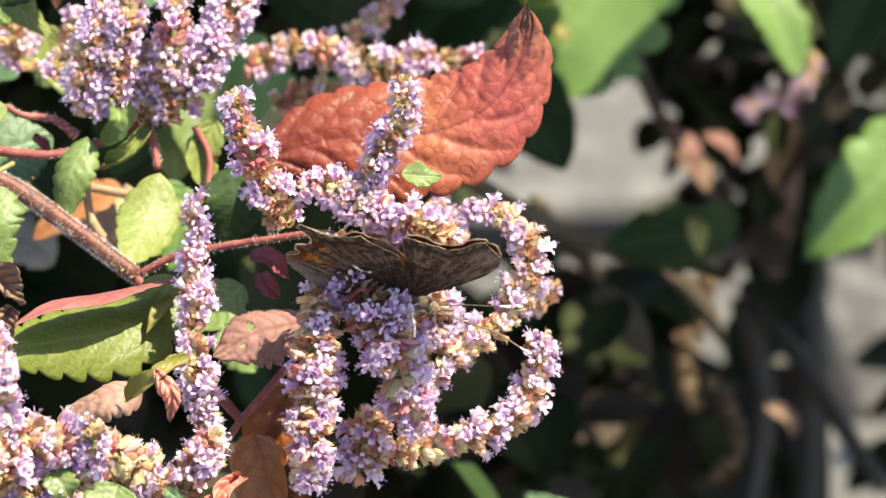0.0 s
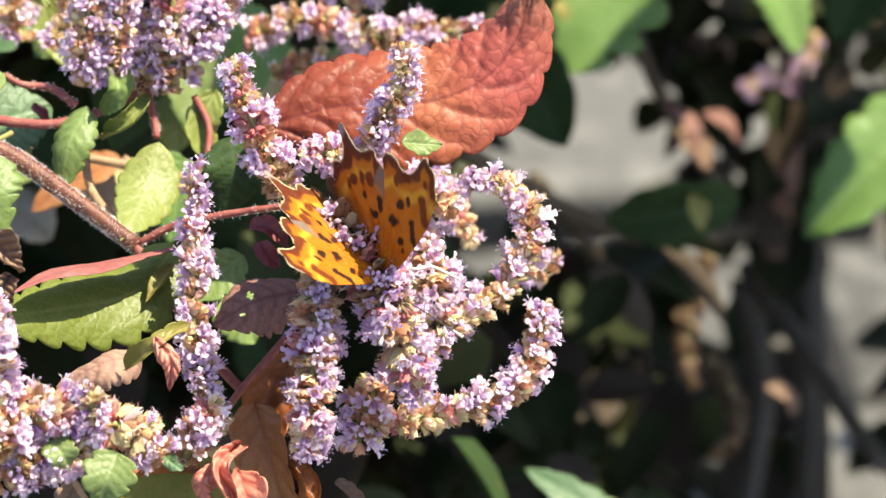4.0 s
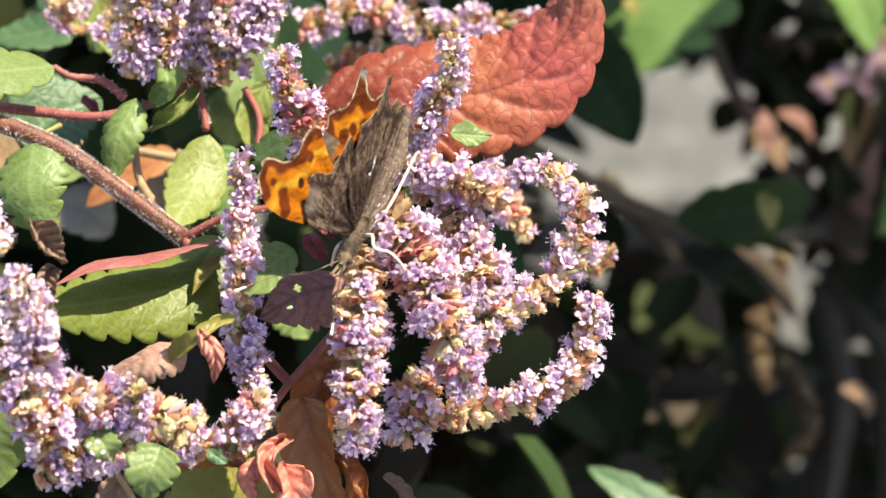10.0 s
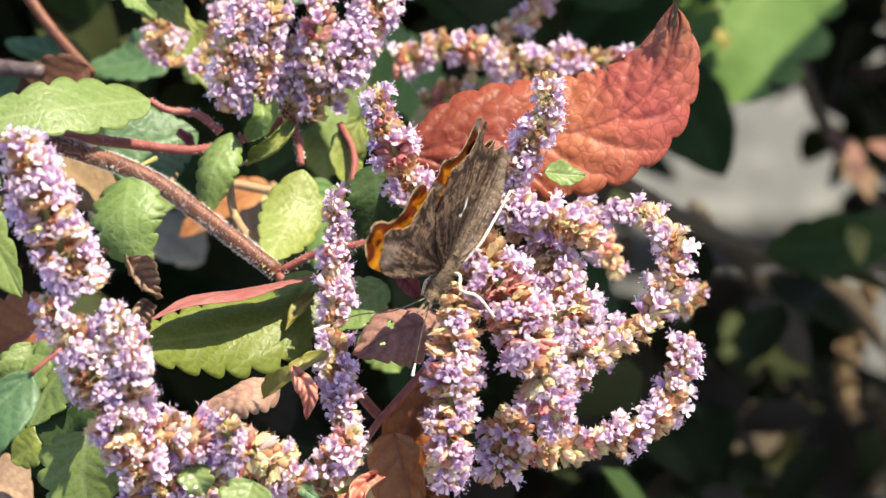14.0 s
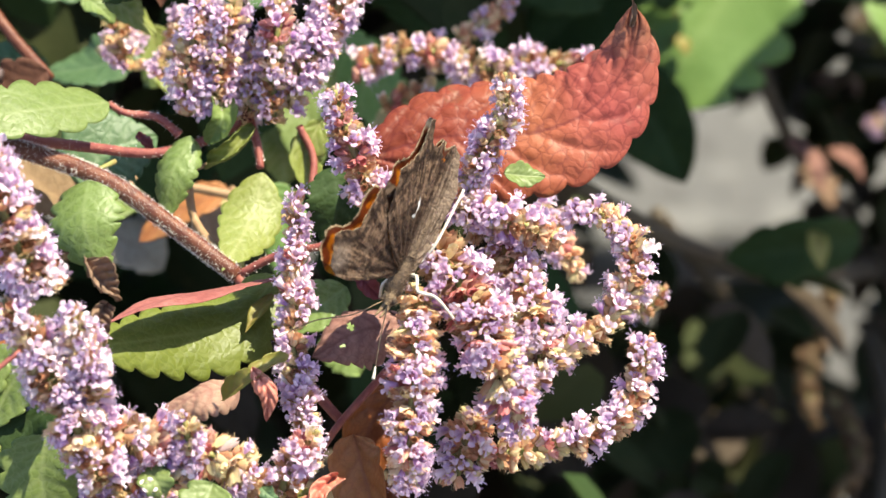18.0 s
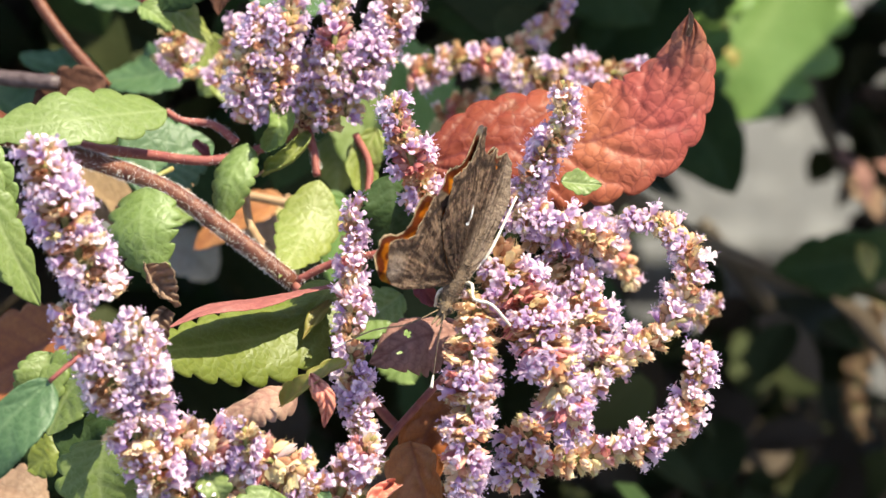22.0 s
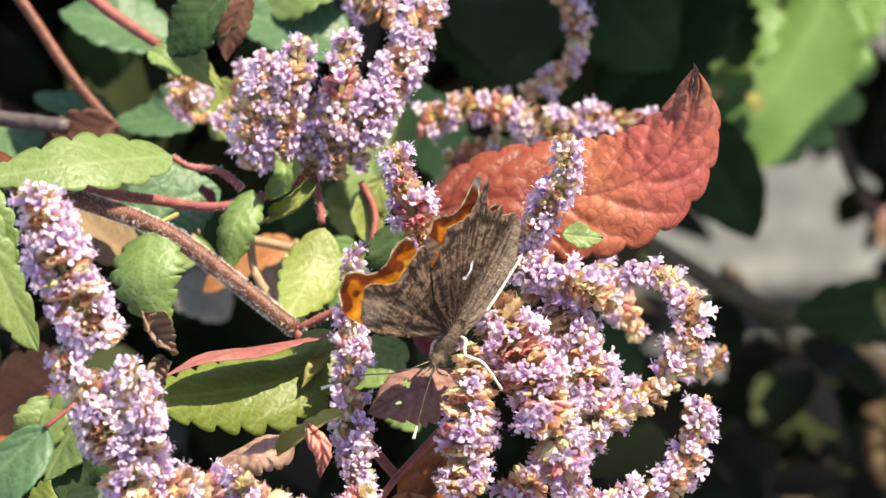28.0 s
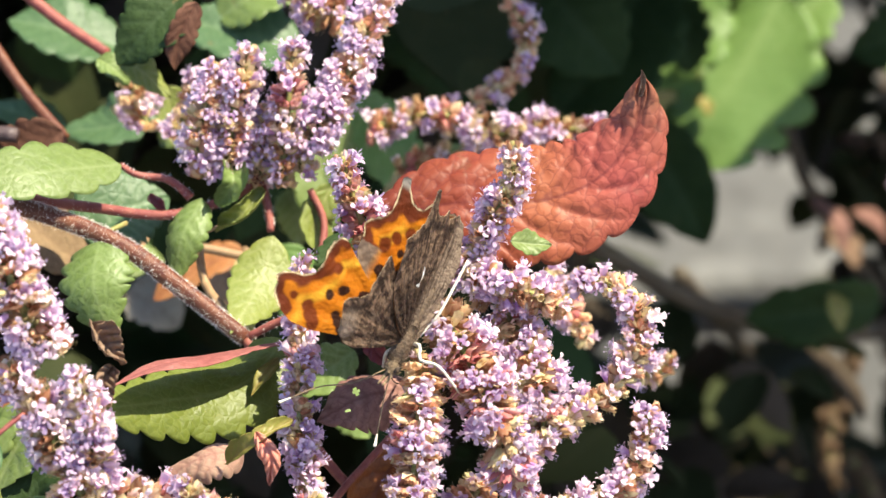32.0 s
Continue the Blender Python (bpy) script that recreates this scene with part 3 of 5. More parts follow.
# leaves of the upper branch
leaf(shrub, [(-56.5, 20.0, 31.6), (-72.1, 8.0, 29.3), (-90.1, 4.0, 26.2)], 12.0, (0.0, -0.85, 0.5), PALE, 6, fold=-0.12, tooth=0.13, wave=0.3, quilt=0.1, skew=(0.85, 1.1), seed=1, label="pale green toothed leaf lit from above", full=0.5)
leaf(shrub, [(-41.9, 22.0, 25.7), (-45.2, 19.0, 18.7), (-46.5, 20.0, 10.8)], 8.4, (-0.25, -0.9, 0.2), GREEN, 6, fold=-0.25, curl=-0.3, wave=0.3, quilt=0.12, seed=2, label="small green leaf with a browned edge")
leaf(shrub, [(-29.0, 24.0, 19.1), (-31.2, 20.0, 10.6), (-35.9, 10.0, 1.3)], 11.0, (0.2, -0.88, 0.42), LIME, 7, fold=-0.1, curl=-0.1, wave=0.25, tooth=0.07, point=1.25, full=0.75, quilt=0.08, seed=3, label="yellow-green toothed leaf hanging down")
leaf(shrub, [(-59.6, 13.0, 17.6), (-60.1, 9.0, 9.4), (-56.6, 10.0, 0.2)], 13, (-0.2, -0.9, 0.3), GREEN, 6, fold=-0.2, curl=-0.2, wave=0.25, quilt=0.1, tooth=0.15, full=0.4, seed=4, label="green toothed leaf on the main stem")
leaf(shrub, [(-36.8, 22.0, 32.0), (-36.2, 19.0, 28.4), (-38.8, 22.0, 24.4)], 6.5, (0.2, -0.9, 0.3), GREEN, 6, fold=0.4, curl=0.7, seed=5, label="young curled green leaf")
leaf(shrub, [(-30.8, 24.0, 27.5), (-34.7, 22.0, 22.9), (-39.4, 25.0, 19.8)], 6.5, (0.2, -0.8, 0.4), LIME, 7, fold=0.7, curl=0.8, seed=6, label="curled yellow-green leaf with dark teeth")
leaf(shrub, [(-52.1, 30.0, 26.5), (-50.5, 30.0, 25.0), (-49.0, 30.0, 23.8)], 2.2, (0.1, -0.9, 0.4), MAROON, 5, seed=7)
leaf(shrub, [(-62.1, 34.0, 16.7), (-58.2, 36.0, 23.0), (-49.1, 40.0, 26.3)], 16, (0.1, -0.9, 0.4), BLUISH, 7, seed=8)
leaf(shrub, [(-18.7, 32.0, 28.9), (-21.8, 31.0, 21.6), (-18.7, 33.0, 13.9)], 6.5, (0.3, -0.9, 0.2), LIME, 7, fold=0.4, seed=9)
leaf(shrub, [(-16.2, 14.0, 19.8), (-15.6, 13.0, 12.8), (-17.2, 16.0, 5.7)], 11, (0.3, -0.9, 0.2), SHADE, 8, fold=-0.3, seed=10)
# the big curled leaf
leaf(shrub, [(-25.7, 0.0, 0.5), (-33.2, -6.0, -7.6), (-45.4, -15.0, -10.2), (-57.6, -26.0, -11.6)], 16.5, (-0.1, -0.95, 0.3), OLIVE, 9, fold=-0.05, curl=-0.2, skew=(0.95, 0.85), seed=11, label="big green leaf with a rolled pink margin", full=0.5, half=12, tooth=0.13, wave=0.3, quilt=0.14)
leaf(shrub, [(-25.8, -4.0, -0.2), (-37.2, -12.5, -2.3), (-46.4, -21.5, -4.3), (-54.5, -29.0, -8.2)], 8.0, (0.05, -0.02, 1.0), ROSE, 9, fold=0.0, curl=-0.12, seed=12, name="leaf_margin", label="rolled pink margin of the big leaf", tooth=0.03)
leaf(shrub, [(-26.6, -4.0, -2.8), (-28.7, -7.0, -5.1), (-31.1, -9.0, -9.4)], 2.6, (-0.2, -0.9, 0.3), YELLOW, 3, fold=0.2, seed=114, half=4, tooth=0.02, name="leaf_streak", label="yellow streak at the end of the big leaf")
# red leaf
leaf(shrub, [(-10.6, 8.0, 21.2), (2.8, 7.0, 24.8), (17.7, 7.0, 25.3), (28.6, 7.0, 29.2), (35.0, 7.0, 37.0), (36.4, 5.5, 43.5), (36.6, 4.0, 47.6)], 23.5, (0.05, -0.95, 0.25), RED, 13, fold=-0.06, curl=-0.15, wave=0.6, skew=(0.9, 0.97), quilt=0.42, ridge=1.5, point=0.82, seed=13, label="large crinkled red leaf with a dry curled tip", full=0.5, half=20, tooth=0.06, bias=1.12, ribs=8, rows_per=12)
leaf(shrub, [(36.0, 4.6, 44.0), (36.5, 3.2, 46.4), (36.2, 2.0, 48.6)], 2.0, (0.2, -1.0, 0.1), BROWN, 4, fold=0.5, curl=0.9, quilt=0.3, seed=113, name="leaf_tip", label="dry brown curled tip of the red leaf")
leaf(shrub, [(13.5, -8.0, 17.9), (17.0, -7.0, 17.5), (20.6, -6.0, 17.3)], 4.6, (0.0, -0.9, 0.4), PALE, 4, fold=0.3, seed=14, label="small pale green leaf")
# leaves round the centre and below
leaf(shrub, [(-3.1, -1.0, -7.6), (-12.0, -5.0, -9.4), (-19.7, -6.0, -13.7)], 12.5, (-0.1, -0.9, 0.35), COCOA, 7, fold=-0.25, curl=-0.4, wave=1.0, quilt=0.5, seed=15, label="pinkish brown dry leaf with small holes", hole=[(0.55, 0.2, 0.7), (0.7, -0.3, 0.5)])
leaf(shrub, [(-12.9, -2.0, 3.9), (-9.4, -4.0, 3.1), (-6.2, -3.0, -0.1)], 4.5, (0.1, -0.9, 0.3), MAROON, 4, fold=0.4, curl=0.5, seed=115, label="small maroon bract")
leaf(shrub, [(-11.4, 0.0, 0.9), (-10.0, -1.0, -1.1), (-8.0, 0.0, -3.6)], 3.6, (-0.2, -0.9, 0.2), MAROON, 4, fold=0.4, seed=116)
leaf(shrub, [(-14.2, 24.0, -1.4), (-21.3, 22.0, -6.5), (-26.4, 24.0, -7.6)], 9, (0.0, -0.9, 0.35), GREEN, 6, seed=16)
leaf(shrub, [(-31.5, -20.0, -18.4), (-38.1, -22.0, -19.4), (-45.9, -20.0, -23.8)], 9.5, (0.05, -0.7, 0.7), PINKDRY, 7, fold=-0.35, curl=-0.4, wave=0.9, quilt=0.4, seed=17, label="dry pinkish brown curled leaf")
leaf(shrub, [(-34.1, -24.0, -20.7), (-29.0, -28.0, -16.4), (-23.2, -24.0, -13.1)], 4.6, (0.1, -0.75, 0.65), YELLOW, 6, fold=0.5, curl=0.4, wave=0.8, seed=18, label="small curled yellow-green leaf")
leaf(shrub, [(-29.1, -28.0, -15.5), (-26.6, -31.0, -18.9), (-26.7, -28.0, -23.6)], 4.6, (0.0, -0.9, 0.4), SALMON, 5, fold=-0.3, curl=-0.6, quilt=0.4, ridge=2.4, ribs=6, seed=19, label="small ribbed salmon-red leaf")
leaf(shrub, [(-56.5, -34.0, 2.6), (-54.6, -35.0, -0.2), (-51.6, -34.0, -4.0)], 7.5, (0.2, -0.8, 0.4), BROWN, 4, fold=0.5, curl=0.9, quilt=1.6, wave=1.5, seed=20, label="shrivelled brown leaf")
leaf(shrub, [(-53.2, -34.0, -4.5), (-54.5, -35.0, -6.8), (-54.7, -34.0, -10.8)], 6.0, (0.3, -0.8, 0.2), BROWN, 4, fold=0.5, curl=0.8, quilt=1.4, wave=1.2, seed=21, label="shrivelled brown leaf")
leaf(shrub, [(-4.9, 14.0, -19.3), (-9.8, 11.0, -26.3), (-12.7, 10.0, -36.3), (-11.6, 10.0, -46.3)], 12, (0.15, -0.9, 0.3), RUST, 7, fold=0.3, curl=0.6, wave=1.2, quilt=0.6, seed=22, label="rust-brown leaf behind the stalks")
leaf(shrub, [(-12.5, -4.0, -27.2), (-10.1, -8.0, -35.9), (-7.2, -6.0, -46.8), (-6.3, -6.0, -53.7)], 12, (-0.2, -0.9, 0.3), OCHRE, 7, fold=0.3, curl=0.5, wave=2.0, quilt=0.7, twist=0.5, seed=23, label="orange-brown dry crumpled leaf")
leaf(shrub, [(-8.1, -7.0, -35.9), (-4.7, -10.0, -41.7), (-5.8, -8.0, -48.6)], 8, (0.5, -0.8, 0.2), RUST, 5, fold=0.6, curl=0.7, wave=1.2, quilt=0.6, seed=231)
leaf(shrub, [(-15.9, -20.0, -33.7), (-18.8, -24.0, -37.6), (-15.6, -20.0, -42.1)], 7, (0.6, -0.7, 0.2), SALMON, 5, fold=0.8, curl=0.7, quilt=0.9, wave=1.5, twist=1.2, seed=24, label="crumpled salmon-red leaf")
leaf(shrub, [(-17.8, -22.0, -36.5), (-21.6, -25.0, -39.6), (-20.1, -21.0, -44.7)], 7, (-0.4, -0.8, 0.3), SALMON, 5, fold=-0.6, curl=-0.8, quilt=0.9, wave=1.2, twist=-1.0, seed=241, label="crumpled salmon-red leaf")
leaf(shrub, [(-15.6, -17.0, -38.2), (-14.5, -19.0, -43.9), (-16.4, -17.0, -51.7)], 8, (0.3, -0.9, 0.2), SALMON, 5, fold=0.5, curl=0.4, quilt=0.6, wave=1.5, seed=242, label="salmon-red withered leaf base")
leaf(shrub, [(-15.0, -6.0, -40.3), (-24.8, -7.0, -47.0), (-37.6, -7.0, -57.2)], 24, (0.05, -0.85, 0.5), YELLOW, 8, fold=0.1, wave=0.8, tooth=0.05, seed=25, label="large yellow-green leaf with a red base")
leaf(shrub, [(-21.8, -9.0, -38.6), (-31.5, -10.0, -39.0), (-40.7, -9.0, -41.4)], 6, (0.05, -0.6, 0.8), RUST, 7, fold=0.5, curl=0.6, wave=1.2, seed=26, label="rust-brown rolled edge of a leaf")
leaf(shrub, [(-35.5, -34.0, -34.1), (-37.3, -36.0, -38.8), (-38.4, -34.0, -43.3)], 8.5, (0.1, -0.9, 0.3), PALE, 4, fold=0.2, tooth=0.15, point=1.0, seed=27, label="small pale green pointed leaf")
leaf(shrub, [(-46.5, -34.0, -31.5), (-44.6, -36.0, -34.1), (-43.3, -34.0, -37.0)], 5.5, (0.1, -0.9, 0.3), PALE, 4, fold=0.2, tooth=0.14, point=1.0, seed=28)
leaf(shrub, [(-27.8, -30.0, -34.8), (-26.4, -31.0, -36.2), (-24.7, -30.0, -37.2)], 2.6, (0.1, -0.9, 0.3), BLUISH, 4, seed=29)
leaf(shrub, [(-42.9, -20.0, -39.4), (-44.9, -20.0, -44.2), (-45.9, -20.0, -49.0)], 6, (0.2, -0.8, 0.3), BROWN, 5, fold=0.6, seed=30)
stem(shrub, "stalk", [(-44.6, -24.0, -37.3), (-41.0, -22.0, -43.2), (-39.2, -20.0, -49.1)], 0.5, 0.6, TAN, 12)
leaf(shrub, [(1.4, -4.0, -41.0), (4.3, -5.0, -43.9), (6.2, -4.0, -49.9)], 4.5, (0.3, -0.8, 0.3), BROWN, 6, fold=0.7, curl=0.5, seed=31)
# leaves of the near left side
leaf(shrub, [(-71.1, -46.0, -15.8), (-80.0, -48.0, -24.9), (-88.5, -46.0, -38.7)], 12, (0.15, -0.85, 0.45), BLUISH, 8, fold=0.25, wave=0.9, point=1.1, skew=(1.1, 0.5), seed=32, label="dark blue-green leaf with a pale edge", tooth=0.02)
stem(shrub, "stalk", [(-66.4, -45.0, -11.9), (-68.6, -46.0, -13.7), (-71.3, -46.5, -16.1)], 0.45, 0.4, PETIOLE, 8)
leaf(shrub, [(-86.5, -30.0, 24.1), (-81.4, -32.0, 10.9), (-74.4, -30.0, -3.7)], 14, (0.35, -0.85, 0.3), PALE, 6, fold=0.3, skew=(0.5, 1.0), tooth=0.14, wave=0.3, seed=33, label="pale green toothed leaf")
leaf(shrub, [(-91.7, -26.0, 25.2), (-85.7, -28.0, 19.5), (-80.1, -26.0, 6.2)], 11, (0.2, -0.9, 0.3), GREEN, 7, seed=34)
leaf(shrub, [(-64.2, -20.0, -26.4), (-65.1, -20.0, -33.1), (-64.2, -18.0, -41.9)], 14, (0.0, -0.8, 0.5), PALE, 5, fold=0.1, seed=35, label="pale green toothed leaf", tooth=0.12)
leaf(shrub, [(-64.2, -10.0, -10.3), (-71.2, -8.0, -18.2), (-75.1, -8.0, -26.0)], 12, (0.0, -0.8, 0.5), PALE, 6, seed=36)
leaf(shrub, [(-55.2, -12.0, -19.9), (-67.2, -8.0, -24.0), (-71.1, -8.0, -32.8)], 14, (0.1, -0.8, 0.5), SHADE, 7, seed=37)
leaf(shrub, [(-73.9, 40.0, -7.3), (-85.6, 42.0, -13.6), (-97.8, 40.0, -21.0)], 19, (0.0, -0.7, 0.6), RUST, 6, seed=38, label="orange-brown dry leaf")
leaf(shrub, [(-52.9, 50.0, 19.7), (-65.7, 52.0, 15.9), (-76.1, 50.0, 16.8)], 12, (0.1, -0.7, 0.7), TAN, 5, seed=39, label="pale tan dead leaf")

# flower spikes of the centre
spike(shrub, [(-6.3, -8.0, 9.6), (-9.4, -10.0, 14.0), (-11.6, -13.0, 19.9), (-13.8, -15.0, 25.7), (-15.6, -16.0, 32.0)], 4.9, (0.6, 0.8), 1)
spike(shrub, [(6.5, -8.0, 14.4), (1.1, -9.0, 15.9), (-4.3, -9.0, 15.4)], 4.4, (0.6, 0.7), 101)
spike(shrub, [(6.3, -6.0, 9.8), (8.2, -9.0, 16.6), (10.5, -12.0, 22.4), (13.8, -14.0, 27.7), (13.5, -15.0, 35.0)], 3.7, 0.62, 2, r_tip=0.7)
spike(shrub, [(2.3, -8.0, 15.1), (9.7, -10.0, 11.3), (17.0, -10.0, 8.9), (22.9, -9.0, 6.0)], 4.6, 0.66, 3, r_tip=0.8)
spike(shrub, [(17.2, -10.0, -18.3), (22.6, -7.0, -13.5), (30.5, -4.0, -8.6), (35.6, -3.0, -0.7), (35.5, -3.0, 7.1), (29.9, -3.0, 11.0), (24.5, -4.0, 11.4)], 4.0, (-0.1, 0.85), 4, r_tip=0.75, label="arching lilac flower spike with spent brown flowers")
spike(shrub, [(8.6, -8.0, -30.7), (17.9, -6.0, -29.7), (27.7, -5.0, -27.7), (34.5, -4.0, -23.8), (36.9, -4.0, -17.4), (37.9, -4.0, -10.5)], 4.2, (-0.2, 1.0), 5, r_tip=0.8, label="upturned lilac flower spike, brown and spent at its base")
spike(shrub, [(-0.9, -16.0, -1.9), (-1.8, -20.0, -11.4), (-2.5, -22.0, -21.0), (-3.1, -22.0, -28.6), (-3.7, -20.0, -35.7)], 5.2, (0.4, 0.7), 6, r_tip=0.8)
spike(shrub, [(2.4, -12.0, 3.9), (7.3, -18.0, -3.7), (10.7, -21.0, -11.3), (13.6, -20.0, -19.0), (15.2, -16.0, -25.9)], 6.2, (0.3, 0.8), 7, r_tip=0.75, whorls=RED_WHORLS + WHORLS[:4])
spike(shrub, [(8.8, -4.0, 9.8), (15.7, -6.0, 1.1), (19.1, -9.0, -7.6), (19.6, -9.0, -16.4)], 5.2, 0.7, 8, r_tip=0.8)
spike(shrub, [(9.0, -6.0, -23.4), (6.6, -8.0, -28.3), (5.2, -8.0, -35.1)], 5.2, 0.62, 9, r_tip=0.8)
spike(shrub, [(9.0, 6.0, 1.9), (13.9, 5.0, -2.0), (16.0, 4.0, -9.9)], 5.0, 0.65, 10)
# slim spike beside the big leaf
spike(shrub, [(-20.0, -14.0, -34.0), (-21.1, -14.0, -23.4), (-22.7, -13.0, -13.7), (-22.5, -12.0, -4.0), (-22.6, -11.0, 5.7), (-22.1, -11.0, 14.9)], 3.7, 0.62, 12, r_tip=0.6, label="slim lilac flower spike")
spike(shrub, [(-24.6, -22.0, -36.5), (-22.2, -24.0, -30.6), (-18.3, -26.0, -25.7)], 4.2, 0.5, 13)
# long chain of spikes at the near side
spike(shrub, [(-63.8, -42.0, -0.2), (-66.7, -46.0, 5.3), (-69.4, -48.0, 11.8), (-71.5, -50.0, 18.2), (-73.4, -50.0, 22.8)], 5.8, 0.68, 14, r_tip=0.75)
spike(shrub, [(-53.3, -36.0, -34.0), (-57.7, -40.0, -24.5), (-61.3, -42.0, -16.1), (-65.5, -43.0, -9.5), (-69.2, -44.0, -3.5)], 5.6, 0.64, 15, r_tip=0.7)
spike(shrub, [(-55.9, -40.0, -22.6), (-55.7, -43.0, -15.0), (-57.0, -45.0, -8.5), (-58.4, -45.0, -4.8)], 4.6, 0.68, 16)
spike(shrub, [(-57.1, -36.0, -25.6), (-48.8, -34.0, -26.6), (-40.4, -32.0, -28.0), (-31.9, -30.0, -31.3), (-28.2, -29.0, -35.2)], 5.6, (0.36, 0.3), 17, r_tip=0.85, label="lying flower spike with straw-coloured spent flowers")
spike(shrub, [(-56.4, -32.0, -38.1), (-46.9, -32.0, -35.1), (-39.4, -32.0, -34.1)], 5, 0.5, 18)
spike(shrub, [(-39.4, -33.0, -28.4), (-39.7, -36.0, -25.5), (-40.6, -37.0, -22.1)], 3.2, 0.7, 19)
# upper group
spike(shrub, [(-41.4, 24.0, 29.5), (-42.3, 22.0, 35.6), (-41.3, 20.0, 42.6), (-39.4, 19.0, 50.2)], 4.4, 0.8, 20, whorls=CREAM_WHORLS)
spike(shrub, [(-37.3, 24.0, 30.6), (-36.8, 21.0, 39.7), (-34.7, 19.0, 46.7), (-33.3, 18.0, 53.3)], 4.5, 0.8, 21, whorls=CREAM_WHORLS)
spike(shrub, [(-27.5, 24.0, 28.7), (-27.0, 20.0, 37.7), (-26.0, 18.0, 45.8), (-25.4, 18.0, 54.4)], 4.2, 0.4, 22, label="reddish flower spike with few open flowers")
spike(shrub, [(-24.6, 25.0, 30.9), (-21.5, 22.0, 37.9), (-16.5, 22.0, 47.2), (-12.6, 22.0, 55.4), (-9.2, 24.0, 64.8)], 4.7, 0.8, 23, r_tip=0.8, whorls=CREAM_WHORLS)
spike(shrub, [(-32.7, 26.0, 27.7), (-31.2, 24.0, 34.8), (-30.8, 24.0, 43.0)], 3.6, 0.4, 24, whorls=CREAM_WHORLS)
spike(shrub, [(-17.2, 40.0, 59.7), (-21.4, 40.0, 61.8), (-27.7, 40.0, 65.9)], 5.5, 0.5, 25)
# spikes further back
spike(shrub, [(-13.4, 72.0, 41.0), (-0.4, 72.0, 43.9), (10.5, 72.0, 40.3), (21.2, 70.0, 40.9), (32.5, 68.0, 41.5)], 4.6, 0.32, 26, r_tip=0.7, label="horizontal flower spike, half spent")
spike(shrub, [(7.1, 82.0, 46.8), (14.8, 84.0, 52.5), (17.4, 84.0, 59.2), (12.9, 84.0, 69.0)], 3.6, 0.04, 27, r_tip=0.8, label="spent tan flower spike curling up")
spike(shrub, [(-8.0, 80.0, 33.3), (0.7, 80.0, 36.1), (9.5, 80.0, 35.7)], 4.2, 0.05, 28, label="spent greenish flower spike")
spike(shrub, [(-61.1, 70.0, 42.4), (-56.8, 70.0, 45.7), (-53.6, 70.0, 47.4)], 4.0, 0.6, 29)
spike(shrub, [(-54.7, 58.0, 39.7), (-57.0, 58.0, 45.6), (-57.1, 58.0, 53.0)], 4.6, 0.2, 30)
spike(shrub, [(-50.0, 52.0, 37.9), (-45.9, 52.0, 44.3), (-44.9, 52.0, 50.7)], 4.0, 0.5, 31)
spike(shrub, [(20.0, 40.0, 13.4), (25.3, 40.0, 6.1), (28.5, 42.0, -0.0)], 4.4, 0.08, 32)
spike(shrub, [(33.8, 42.0, -4.1), (41.1, 42.0, -5.1), (44.2, 42.0, -1.9)], 3.6, 0.4, 33)

# leaves and stems further back in the shrub
leaf(shrub, [(-29.4, 95.0, 50.2), (-23.7, 95.0, 36.8), (-22.4, 92.0, 20.1)], 15, (0.1, -0.8, 0.5), PALE, 7, seed=51)
leaf(shrub, [(-17.4, 110.0, 49.9), (-11.6, 110.0, 39.8), (-3.6, 108.0, 28.4)], 15, (0.2, -0.8, 0.5), MIDGREEN, 7, seed=52)
leaf(shrub, [(-2.5, 105.0, 31.2), (5.4, 105.0, 34.6), (13.2, 105.0, 41.4)], 11, (0.1, -0.8, 0.5), PALE, 7, seed=53)
leaf(shrub, [(-30.2, 80.0, 18.7), (-26.9, 80.0, 10.0), (-28.5, 80.0, 1.2)], 10, (0.2, -0.8, 0.5), MIDGREEN, 6, seed=54)
leaf(shrub, [(-55.8, 90.0, 47.5), (-63.5, 90.0, 41.9), (-73.7, 92.0, 40.8)], 12, (0.1, -0.7, 0.6), BLUISH, 7, seed=55)
leaf(shrub, [(-37.6, 85.0, 17.6), (-47.5, 85.0, 13.2), (-55.2, 86.0, 7.6)], 8, (0.1, -0.7, 0.6), OCHRE, 6, seed=56, label="blurred tan dead leaf")
leaf(shrub, [(-52.3, 70.0, 48.7), (-50.2, 72.0, 41.2), (-46.8, 70.0, 34.7)], 8, (0.3, -0.8, 0.4), LIME, 6, seed=57)
leaf(shrub, [(-72.2, 90.0, 20.8), (-63.3, 90.0, 16.4), (-53.3, 90.0, 15.4)], 13, (0.1, -0.7, 0.6), PALE, 6, seed=58)
leaf(shrub, [(-99.2, 110.0, 41.4), (-91.2, 110.0, 35.8), (-79.8, 110.0, 37.0)], 16, (0.1, -0.7, 0.6), BLUISH, 6, seed=59)
stem(shrub, "stalk", [(-36.9, 70.0, 17.4), (-30.3, 68.0, 13.1), (-19.4, 66.0, 10.0)], 0.9, 0.8, TAN, 14)
stem(shrub, "stalk", [(-32.5, 45.0, 9.8), (-34.1, 45.0, 2.4), (-33.5, 45.0, -7.0)], 0.7, 0.8, RACHIS, 14)


